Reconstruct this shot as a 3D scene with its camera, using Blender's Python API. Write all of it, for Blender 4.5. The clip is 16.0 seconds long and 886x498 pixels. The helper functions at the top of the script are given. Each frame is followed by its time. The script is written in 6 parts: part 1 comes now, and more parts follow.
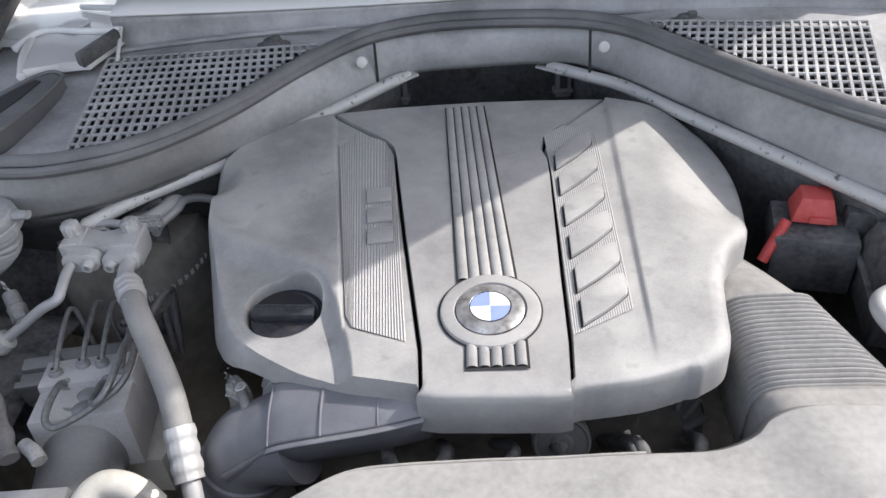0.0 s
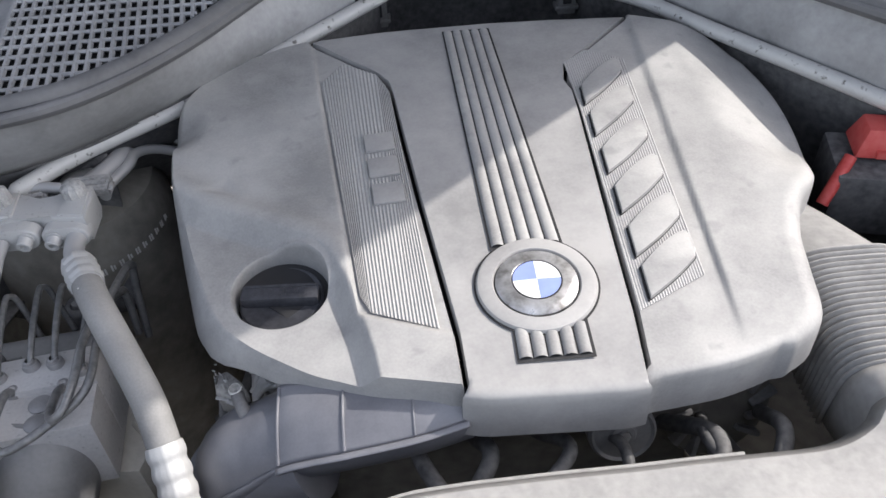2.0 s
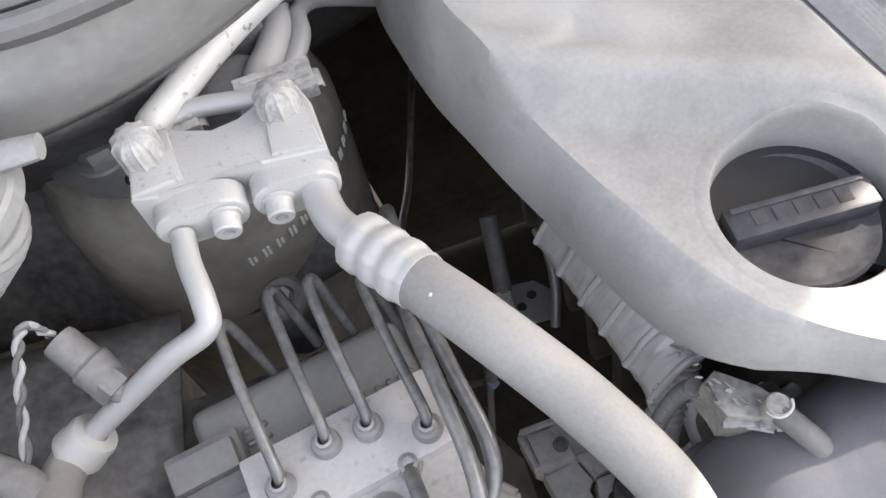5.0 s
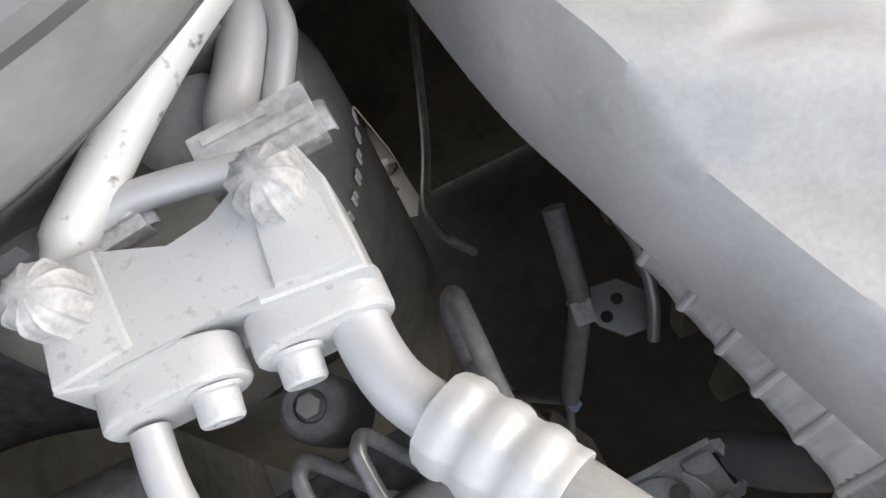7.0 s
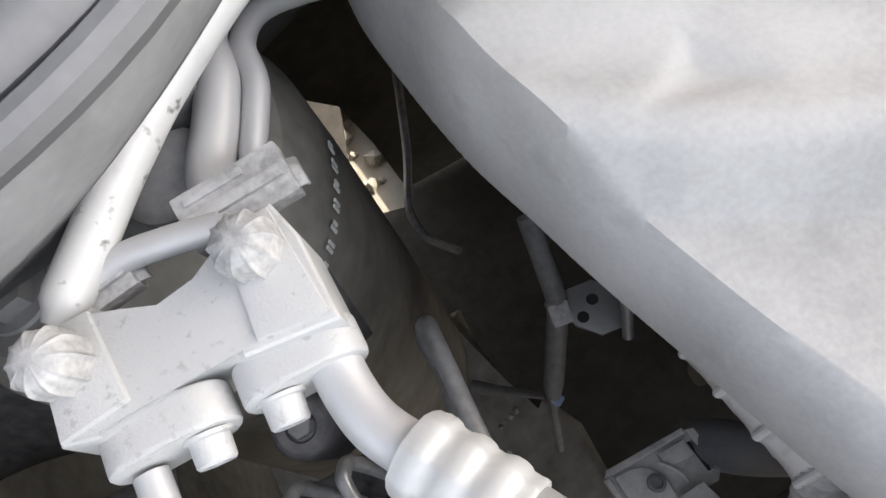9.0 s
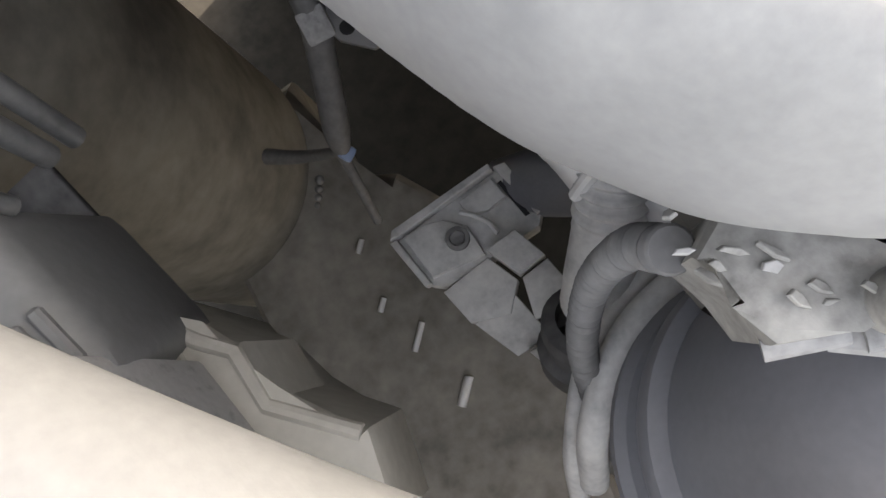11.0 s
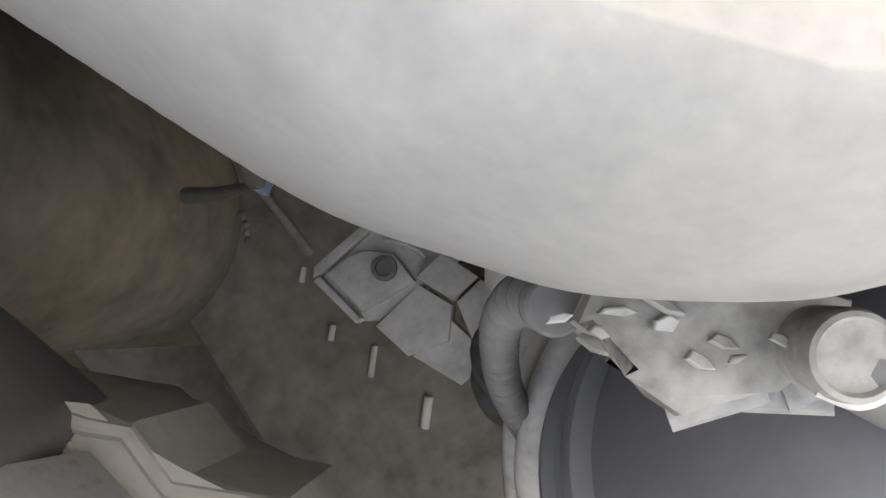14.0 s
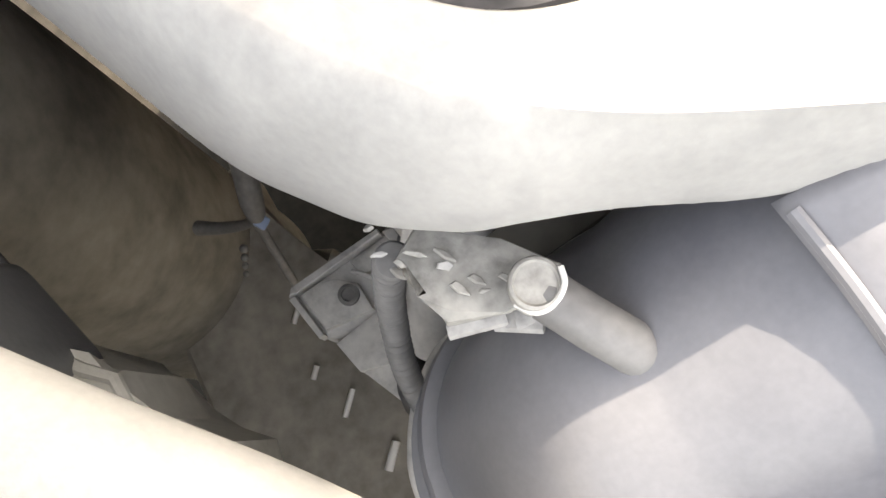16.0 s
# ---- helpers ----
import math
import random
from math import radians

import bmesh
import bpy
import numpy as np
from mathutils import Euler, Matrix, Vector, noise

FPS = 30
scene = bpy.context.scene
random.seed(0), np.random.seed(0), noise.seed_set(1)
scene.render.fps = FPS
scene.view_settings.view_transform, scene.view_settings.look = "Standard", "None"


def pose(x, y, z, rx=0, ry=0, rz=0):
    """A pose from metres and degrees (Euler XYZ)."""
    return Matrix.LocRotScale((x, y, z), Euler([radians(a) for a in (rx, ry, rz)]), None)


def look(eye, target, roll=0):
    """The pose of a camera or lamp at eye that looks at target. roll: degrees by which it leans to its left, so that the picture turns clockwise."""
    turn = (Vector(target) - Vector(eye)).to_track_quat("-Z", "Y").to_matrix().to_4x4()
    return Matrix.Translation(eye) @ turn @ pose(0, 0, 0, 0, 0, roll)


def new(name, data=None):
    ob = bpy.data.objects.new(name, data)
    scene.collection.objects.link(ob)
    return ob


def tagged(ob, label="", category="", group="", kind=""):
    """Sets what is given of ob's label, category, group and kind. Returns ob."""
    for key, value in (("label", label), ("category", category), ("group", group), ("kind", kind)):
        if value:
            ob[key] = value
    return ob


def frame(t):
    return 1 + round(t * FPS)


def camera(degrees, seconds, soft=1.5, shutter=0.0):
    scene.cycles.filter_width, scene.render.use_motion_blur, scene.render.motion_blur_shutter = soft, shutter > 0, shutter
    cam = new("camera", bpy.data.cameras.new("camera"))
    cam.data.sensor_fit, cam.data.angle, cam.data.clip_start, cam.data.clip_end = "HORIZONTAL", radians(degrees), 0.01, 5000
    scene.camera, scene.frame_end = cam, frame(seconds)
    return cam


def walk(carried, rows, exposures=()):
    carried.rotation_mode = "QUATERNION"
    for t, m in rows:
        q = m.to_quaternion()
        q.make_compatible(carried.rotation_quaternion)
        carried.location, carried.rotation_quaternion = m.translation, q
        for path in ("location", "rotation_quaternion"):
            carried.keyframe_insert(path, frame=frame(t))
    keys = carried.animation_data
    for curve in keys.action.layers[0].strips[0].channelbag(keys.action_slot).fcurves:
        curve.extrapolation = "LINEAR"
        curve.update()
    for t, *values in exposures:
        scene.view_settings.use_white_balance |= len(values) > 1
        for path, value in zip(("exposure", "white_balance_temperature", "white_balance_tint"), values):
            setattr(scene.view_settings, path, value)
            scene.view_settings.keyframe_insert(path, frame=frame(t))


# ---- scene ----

cam = camera(61.0, 16.0)
PATH = [
    (0, (0.0534, 0.0755, 1.4605), (-0.0592, 1.6713, 0.2602), -5.08),
    (0.5, (0.0145, 0.0935, 1.4545), (-0.0460, 1.6826, 0.2416), -4.45),
    (1, (-0.0067, 0.1053, 1.4497), (-0.0248, 1.6740, 0.2092), -4.19),
    (1.5, (-0.0245, 0.1359, 1.4336), (-0.0208, 1.6617, 0.1406), -4.15),
    (2, (-0.0319, 0.2127, 1.4110), (0.0036, 1.6650, 0.0364), -3.96),
    (2.5, (-0.0830, 0.2763, 1.3741), (-0.0220, 1.6320, -0.0950), -4.53),
    (3, (-0.2466, 0.3338, 1.3380), (-0.1665, 1.5936, -0.2133), -6.35),
    (3.5, (-0.3284, 0.3821, 1.3159), (-0.2084, 1.5713, -0.2877), -7.49),
    (4, (-0.3440, 0.4302, 1.2890), (-0.1747, 1.5666, -0.3481), -7.93),
    (4.5, (-0.3571, 0.4831, 1.2590), (-0.1660, 1.5804, -0.4021), -8.91),
    (4.7, (-0.3603, 0.5024, 1.2459), (-0.1700, 1.5961, -0.4177), -9.46),
    (6.8, (-0.3539, 0.6859, 1.1506), (-0.2752, 1.5237, -0.6638), -20.68),
    (7, (-0.3510, 0.6951, 1.1465), (-0.2770, 1.5121, -0.6775), -21.35),
    (7.5, (-0.3452, 0.7079, 1.1460), (-0.2833, 1.4900, -0.6937), -22.70),
    (8, (-0.3448, 0.7088, 1.1520), (-0.2839, 1.4843, -0.6905), -23.18),
    (8.5, (-0.3452, 0.7109, 1.1570), (-0.2904, 1.4746, -0.6906), -24.15),
    (9, (-0.3318, 0.7016, 1.1736), (-0.2777, 1.4591, -0.6766), -24.87),
    (9.5, (-0.3247, 0.7017, 1.1293), (-0.2938, 1.3802, -0.7518), -28.58),
    (9.8, (-0.3025, 0.6949, 1.0870), (-0.3261, 1.1975, -0.8487), -38.03),
    (10, (-0.2966, 0.6813, 1.0609), (-0.3762, 1.0784, -0.8976), -44.96),
    (10.2, (-0.2795, 0.6549, 1.0441), (-0.3979, 1.0261, -0.9176), -50.90),
    (12.3, (-0.2403, 0.6364, 0.9948), (-0.3015, 0.9275, -0.9830), -51.14),
    (12.5, (-0.2328, 0.6418, 0.9938), (-0.2942, 0.9333, -0.9839), -52.23),
    (13, (-0.2297, 0.6421, 0.9926), (-0.3004, 0.9333, -0.9848), -54.84),
    (13.5, (-0.2361, 0.6421, 0.9842), (-0.2907, 0.9230, -0.9953), -51.53),
    (14, (-0.2367, 0.6417, 0.9860), (-0.2700, 0.9204, -0.9942), -47.08),
    (14.5, (-0.2373, 0.6419, 0.9854), (-0.2552, 0.9300, -0.9936), -43.78),
    (15, (-0.2377, 0.6398, 0.9913), (-0.2364, 0.9525, -0.9841), -39.63),
    (15.5, (-0.2462, 0.6292, 1.0021), (-0.1884, 1.0009, -0.9622), -29.54),
    (15.6, (-0.2448, 0.6283, 0.9965), (-0.1936, 1.0200, -0.9641), -30.32),
    (16, (-0.2254, 0.5908, 1.0437), (-0.1609, 1.0817, -0.8940), -27.11),
]
walk(cam, [(t, look(eye, target, roll)) for t, eye, target, roll in PATH],
     [(0, 1.42, 6650, 12), (1.5, 1.42, 6650, 12), (2.5, 1.55, 6650, 12), (4, 2.15, 7300, 12), (4.7, 2.55, 7400, 12), (7, 2.75, 7400, 11), (9, 2.75, 7400, 11), (10.2, 3.05, 7600, 11), (12.5, 3.0, 8050, 10), (13.5, 3.0, 8100, 10), (15, 3.15, 8300, 10), (15.5, 3.3, 8500, 10), (16, 3.4, 8400, 10)])

# ---------------------------------------------------------------- light
SUN_DIR = Vector((1.12, 0.307, 1.0)).normalized()
world = bpy.data.worlds.new("sky")
scene.world = world
world.use_nodes = True
wn = world.node_tree
sky = wn.nodes.new("ShaderNodeTexSky")
sky.sky_type = "NISHITA"
sky.sun_disc = False
sky.dust_density = 2.0
sky.sun_elevation = math.asin(SUN_DIR.z)
sky.sun_rotation = math.atan2(SUN_DIR.x, SUN_DIR.y)
pale = wn.nodes.new("ShaderNodeHueSaturation")
pale.inputs["Saturation"].default_value = 0.55
wn.links.new(sky.outputs[0], pale.inputs["Color"])
wn.links.new(pale.outputs[0], wn.nodes["Background"].inputs[0])
wn.nodes["Background"].inputs[1].default_value = 0.135
sun_data = bpy.data.lights.new("sun", "SUN")
sun_data.energy, sun_data.angle, sun_data.color = 1.7, radians(0.53), (1.0, 0.975, 0.93)
sun = new("sun", sun_data)
sun.matrix_world = look(tuple(SUN_DIR * 6), (0, 0, 0))


# ---------------------------------------------------------------- materials
def material(name, base, dust=None, amount=0.0, rough=0.6, metal=0.0, grain=60.0, stain=6.0, bump=0.15, spread=0.18,
             up=0.0, spec=0.5, fleck=0.0, coat=0.0, vary=0.22, mix=0.4, slope=(-0.2, 0.85), chip=(0.07, 0.068, 0.066), chip_size=85):
    """A worn surface: base colour with two scales of variation, dust in patches and on upward faces (its thinning on
    slopes also paints shade), and fine relief.
    """
    m = bpy.data.materials.new(name)
    m.use_nodes = True
    nt = m.node_tree
    L, N = nt.links.new, nt.nodes.new
    b = nt.nodes["Principled BSDF"]
    co = N("ShaderNodeTexCoord")
    n1, n2 = N("ShaderNodeTexNoise"), N("ShaderNodeTexNoise")
    n1.inputs["Scale"].default_value, n1.inputs["Detail"].default_value, n1.inputs["Roughness"].default_value = stain, 6, 0.62
    n2.inputs["Scale"].default_value, n2.inputs["Detail"].default_value = grain, 4
    L(co.outputs["Object"], n1.inputs["Vector"])
    L(co.outputs["Object"], n2.inputs["Vector"])
    hsv = N("ShaderNodeHueSaturation")
    hsv.inputs["Color"].default_value = (*base, 1)
    var = N("ShaderNodeMapRange")
    var.inputs["From Min"].default_value, var.inputs["From Max"].default_value = 0.3, 0.7
    var.inputs["To Min"].default_value, var.inputs["To Max"].default_value = 1 - spread, 1 + spread
    mixn = N("ShaderNodeMath")
    mixn.operation = "MULTIPLY_ADD"
    mixn.inputs[1].default_value = 1 - mix
    half = N("ShaderNodeMath")
    half.operation = "MULTIPLY"
    half.inputs[1].default_value = mix
    L(n2.outputs["Fac"], half.inputs[0])
    L(n1.outputs["Fac"], mixn.inputs[0])
    L(half.outputs[0], mixn.inputs[2])
    L(mixn.outputs[0], var.inputs["Value"])
    L(var.outputs[0], hsv.inputs["Value"])
    colour = hsv.outputs[0]
    if dust:
        lay = N("ShaderNodeMapRange")
        lay.inputs["From Min"].default_value, lay.inputs["From Max"].default_value = 0.34, 0.66
        lay.inputs["To Min"].default_value, lay.inputs["To Max"].default_value = max(0, amount - vary), min(1, amount + vary)
        L(mixn.outputs[0], lay.inputs["Value"])
        fac = lay.outputs[0]
        if up:
            ge, sep = N("ShaderNodeNewGeometry"), N("ShaderNodeSeparateXYZ")
            L(ge.outputs["Normal"], sep.inputs[0])
            mr = N("ShaderNodeMapRange")
            mr.inputs["From Min"].default_value, mr.inputs["From Max"].default_value = slope
            mr.inputs["To Min"].default_value, mr.inputs["To Max"].default_value = 1 - up, 1.0
            L(sep.outputs["Z"], mr.inputs["Value"])
            mu = N("ShaderNodeMath")
            mu.operation = "MULTIPLY"
            L(fac, mu.inputs[0])
            L(mr.outputs[0], mu.inputs[1])
            fac = mu.outputs[0]
        mx = N("ShaderNodeMix")
        mx.data_type = "RGBA"
        mx.inputs["B"].default_value = (*dust, 1)
        L(fac, mx.inputs["Factor"])
        L(colour, mx.inputs["A"])
        colour = mx.outputs["Result"]
    if fleck:
        vo = N("ShaderNodeTexNoise")
        vo.inputs["Scale"].default_value, vo.inputs["Detail"].default_value = chip_size, 3
        L(co.outputs["Object"], vo.inputs["Vector"])
        cut = N("ShaderNodeMapRange")
        cut.inputs["From Min"].default_value, cut.inputs["From Max"].default_value = 0.62, 0.72
        cut.inputs["To Max"].default_value = fleck
        L(vo.outputs["Fac"], cut.inputs["Value"])
        mf = N("ShaderNodeMix")
        mf.data_type = "RGBA"
        mf.inputs["B"].default_value = (*chip, 1)
        L(cut.outputs[0], mf.inputs["Factor"])
        L(colour, mf.inputs["A"])
        colour = mf.outputs["Result"]
    L(colour, b.inputs["Base Color"])
    rr = N("ShaderNodeMapRange")
    rr.inputs["To Min"].default_value, rr.inputs["To Max"].default_value = max(0.05, rough - 0.12), min(1, rough + 0.12)
    L(n1.outputs["Fac"], rr.inputs["Value"])
    L(rr.outputs[0], b.inputs["Roughness"])
    b.inputs["Metallic"].default_value = metal
    b.inputs["Specular IOR Level"].default_value = spec
    b.inputs["Coat Weight"].default_value = coat
    if bump:
        bu = N("ShaderNodeBump")
        bu.inputs["Strength"].default_value, bu.inputs["Distance"].default_value = bump, 0.001
        L(n2.outputs["Fac"], bu.inputs["Height"])
        L(bu.outputs[0], b.inputs["Normal"])
    return m


# slopes carry less dust, and the narrow range also paints shade on the steps
cover_mat = material("dusty_cover_plastic", (0.17, 0.17, 0.175), (0.44, 0.432, 0.42), 0.68, 0.62, grain=420, stain=9, bump=0.07, up=0.32, spread=0.16, vary=0.36, mix=0.16, slope=(0.3, 0.985), fleck=0.32, chip=(0.17, 0.17, 0.175), chip_size=38)
center_mat = material("dusty_center_plastic", (0.17, 0.17, 0.175), (0.43, 0.42, 0.41), 0.60, 0.6, grain=300, stain=11, bump=0.05, up=0.3, spread=0.14, vary=0.28, mix=0.14)
rib_mat = material("dusty_ribbed_plastic", (0.26, 0.26, 0.265), (0.46, 0.45, 0.44), 0.6, 0.6, grain=300, stain=8, bump=0.08, spread=0.15)
# near-black for panel joints, also painted in for shade in slots and recesses
gap_mat = material("dark_gap_and_shade", (0.025, 0.025, 0.027), rough=0.8, bump=0)
tower_mat = material("dusty_brown_black_steel", (0.13, 0.122, 0.108), (0.46, 0.43, 0.38), 0.45, 0.75, grain=60, stain=12, bump=0.2, spec=0.2, up=0.3, vary=0.3, mix=0.25)
duct_mat = material("satin_duct_plastic", (0.088, 0.091, 0.108), (0.30, 0.30, 0.32), 0.42, 0.40, grain=500, stain=10, bump=0.03, up=0.4, spread=0.06, mix=0.12)
shroud_mat = material("dusty_air_box_plastic", (0.17, 0.17, 0.17), (0.40, 0.39, 0.375), 0.6, 0.6, grain=130, stain=14, bump=0.2, up=0.3, spread=0.25)
black_mat = material("dusty_black_plastic", (0.033, 0.033, 0.037), (0.28, 0.277, 0.275), 0.38, 0.62, grain=120, stain=14, bump=0.25, up=0.55, spec=0.3, vary=0.32)
# less dust on upright faces, which also puts the walls' shade into the colour
cowl_mat = material("dusty_cowl_plastic", (0.10, 0.10, 0.105), (0.50, 0.50, 0.505), 0.68, 0.6, grain=150, stain=9, bump=0.06, up=0.45, vary=0.34, mix=0.16)
rubber_mat = material("grey_rubber_seal", (0.055, 0.055, 0.06), (0.28, 0.28, 0.285), 0.48, 0.6, grain=180, stain=9, bump=0.05, up=0.6, mix=0.15)
deep_mat = material("grimy_dark_steel", (0.05, 0.048, 0.045), (0.24, 0.225, 0.20), 0.42, 0.8, grain=60, stain=9, bump=0.3, spec=0.15)
# colour kept near-black to stand for the shade low in the bay
pit_shade_mat = material("shade_black_steel", (0.018, 0.017, 0.016), (0.07, 0.062, 0.053), 0.35, 0.9, grain=60, stain=9, bump=0.2, spec=0.08)
hose_mat = material("dusty_rubber_hose", (0.14, 0.14, 0.14), (0.40, 0.39, 0.375), 0.5, 0.65, grain=500, stain=12, bump=0.12, up=0.3, mix=0.2)
alu_mat = material("dull_cast_aluminium", (0.50, 0.50, 0.50), (0.45, 0.445, 0.435), 0.6, 0.55, metal=0.1, grain=700, stain=16, bump=0.4, spread=0.12, fleck=0.4, chip=(0.2, 0.19, 0.18), chip_size=210)
pipe_mat = material("bare_aluminium_pipe", (0.50, 0.50, 0.51), (0.44, 0.435, 0.43), 0.45, 0.50, metal=0.3, grain=300, stain=20, bump=0.1, spread=0.1)
crimp_mat = material("crimped_aluminium_collar", (0.52, 0.52, 0.52), (0.44, 0.44, 0.43), 0.5, 0.52, metal=0.2, grain=260, stain=25, bump=0.25, spread=0.16)
rod_mat = material("flaking_silver_strut", (0.55, 0.55, 0.55), (0.5, 0.49, 0.47), 0.5, 0.5, metal=0.1, grain=150, stain=22, bump=0.3, fleck=0.9, chip=(0.10, 0.09, 0.08), chip_size=120)
steel_mat = material("dull_zinc_steel", (0.34, 0.34, 0.35), (0.36, 0.35, 0.34), 0.4, 0.45, metal=0.6, grain=200, stain=18, bump=0.2)
brake_mat = material("green_grey_brake_pipe", (0.12, 0.123, 0.128), (0.31, 0.305, 0.30), 0.4, 0.34, metal=0.35, grain=200, stain=30, bump=0.1, vary=0.35)
abs_mat = material("dusty_valve_block", (0.42, 0.42, 0.43), (0.56, 0.55, 0.54), 0.55, 0.55, metal=0.1, grain=300, stain=18, bump=0.3, up=0.3, fleck=0.35, chip=(0.15, 0.15, 0.15), chip_size=160)
motor_mat = material("dusty_pump_motor", (0.095, 0.095, 0.10), (0.30, 0.30, 0.30), 0.5, 0.5, grain=250, stain=10, bump=0.12, up=0.4, mix=0.2)
clearcap_mat = material("chalky_grey_cap", (0.24, 0.24, 0.24), (0.50, 0.49, 0.48), 0.5, 0.5, grain=300, stain=40, bump=0.4, vary=0.4, spread=0.3)
cap_mat = material("grey_filler_cap", (0.2, 0.205, 0.215), (0.40, 0.40, 0.40), 0.5, 0.55, grain=250, stain=14, bump=0.2, up=0.4)
gloss_mat = material("black_oil_cap_plastic", (0.027, 0.028, 0.034), (0.11, 0.112, 0.125), 0.33, 0.42, grain=200, stain=25, bump=0.1, spec=0.35)
red_mat = material("faded_red_plastic", (0.55, 0.045, 0.04), (0.5, 0.2, 0.18), 0.2, 0.5, grain=150, stain=12, bump=0.15)
chrome_mat = material("tarnished_chrome", (0.72, 0.72, 0.73), (0.09, 0.08, 0.07), 0.42, 0.32, metal=0.55, grain=160, stain=48, bump=0.25, vary=0.5, mix=0.3)
blue_mat = material("pale_blue_enamel", (0.27, 0.34, 0.66), rough=0.35, bump=0)
white_mat = material("white_enamel", (0.8, 0.8, 0.8), rough=0.35, bump=0)
paint_mat = material("white_body_paint", (0.78, 0.78, 0.78), (0.5, 0.49, 0.47), 0.25, 0.35, grain=90, stain=7, bump=0.05, coat=0.4)
gravel_mat = material("sunlit_gravel", (0.36, 0.325, 0.275), (0.22, 0.20, 0.17), 0.5, 0.9, grain=70, stain=12, bump=0.8, spread=0.4)
foil_mat = material("creased_foil_shield", (0.86, 0.86, 0.86), (0.62, 0.61, 0.60), 0.35, 0.45, metal=0.2, grain=60, stain=30, bump=0.6, spread=0.3)
tan_mat = material("dusty_tan_plastic", (0.42, 0.40, 0.35), (0.60, 0.58, 0.53), 0.5, 0.65, grain=150, stain=14, bump=0.2)
mark_mat = material("pale_stamped_marks", (0.62, 0.61, 0.59), rough=0.7, bump=0)
conn_mat = material("dusty_grey_connector", (0.09, 0.09, 0.095), (0.30, 0.295, 0.29), 0.45, 0.6, grain=220, stain=20, bump=0.2, up=0.4)
# dusty connector plastic, colour lifted to stand for light reaching the deep parts
lifted_conn_mat = material("lifted_dusty_connector", (0.40, 0.40, 0.405), (0.66, 0.65, 0.63), 0.5, 0.6, grain=300, stain=40, bump=0.2, spread=0.35, mix=0.25, vary=0.4)
plug_mat = material("dusty_plug_plastic", (0.20, 0.195, 0.185), (0.46, 0.45, 0.425), 0.5, 0.65, grain=300, stain=60, bump=0.3, spread=0.3, vary=0.4)
orange_mat = material("faded_orange_plastic", (0.6, 0.28, 0.12), rough=0.6, bump=0)
paleblue_mat = material("pale_blue_clip", (0.25, 0.33, 0.5), rough=0.5, bump=0)
hoodin_mat = material("black_hood_lining", (0.05, 0.05, 0.052), (0.14, 0.14, 0.14), 0.35, 0.85, grain=120, stain=5, bump=0.3)


# ---------------------------------------------------------------- mesh helpers
def part(name, bm, mat, parent=None, label="", smooth=True, angle=35):
    me = bpy.data.meshes.new(name)
    bmesh.ops.recalc_face_normals(bm, faces=bm.faces)
    if smooth:
        for f in bm.faces:
            f.smooth = True
        for e in bm.edges:
            if len(e.link_faces) == 2 and e.calc_face_angle(0) > radians(angle):
                e.smooth = False
    bm.to_mesh(me)
    bm.free()
    me.materials.append(mat)
    ob = new(name, me)
    if parent:
        ob.parent = parent
    if label:
        tagged(ob, label)
    return ob


def thing(name, label, category, group="", kind=""):
    return tagged(new(name), label, category, group, kind)


def spline(pts, n=8):
    """Points along a smooth curve through pts."""
    p = [Vector(q) for q in pts]
    if len(p) < 3:
        return [p[0].lerp(p[-1], i / n) for i in range(n + 1)]
    p = [2 * p[0] - p[1]] + p + [2 * p[-1] - p[-2]]
    out = []
    for i in range(1, len(p) - 2):
        a, b, c, d = p[i - 1:i + 3]
        for k in range(n):
            t = k / n
            out.append(0.5 * (2 * b + (c - a) * t + (2 * a - 5 * b + 4 * c - d) * t * t + (3 * b - a - 3 * c + d) * t ** 3))
    out.append(p[-2])
    return out


def tube(bm, pts, r, seg=14, n=8, smooth=True, squash=1.0):
    """A round tube along pts; r is a radius or a function of 0..1."""
    path = spline(pts, n) if smooth else [Vector(q) for q in pts]
    rings, up, m = [], None, len(path)
    for i, q in enumerate(path):
        d = (path[min(i + 1, m - 1)] - path[max(i - 1, 0)]).normalized()
        if up is None:
            up = Vector((0, 0, 1)) if abs(d.z) < 0.9 else Vector((0, 1, 0))
        side = d.cross(up).normalized()
        up = side.cross(d).normalized()
        rad = r(i / (m - 1)) if callable(r) else r
        rings.append([bm.verts.new(q + rad * (math.cos(a) * side + squash * math.sin(a) * up))
                      for a in (2 * math.pi * k / seg for k in range(seg))])
    for a, b in zip(rings, rings[1:]):
        for k in range(seg):
            bm.faces.new((a[k], a[(k + 1) % seg], b[(k + 1) % seg], b[k]))
    bm.faces.new(rings[0][::-1])
    bm.faces.new(rings[-1])
    return bm


def axis_pose(base, tip):
    """A pose at base whose z points to tip."""
    d = Vector(tip) - Vector(base)
    return Matrix.Translation(base) @ d.to_track_quat("Z", "Y").to_matrix().to_4x4()


def ridge(a):
    """A wave with narrow crests."""
    return 2 * max(0.0, math.cos(a)) ** 3 - 0.5


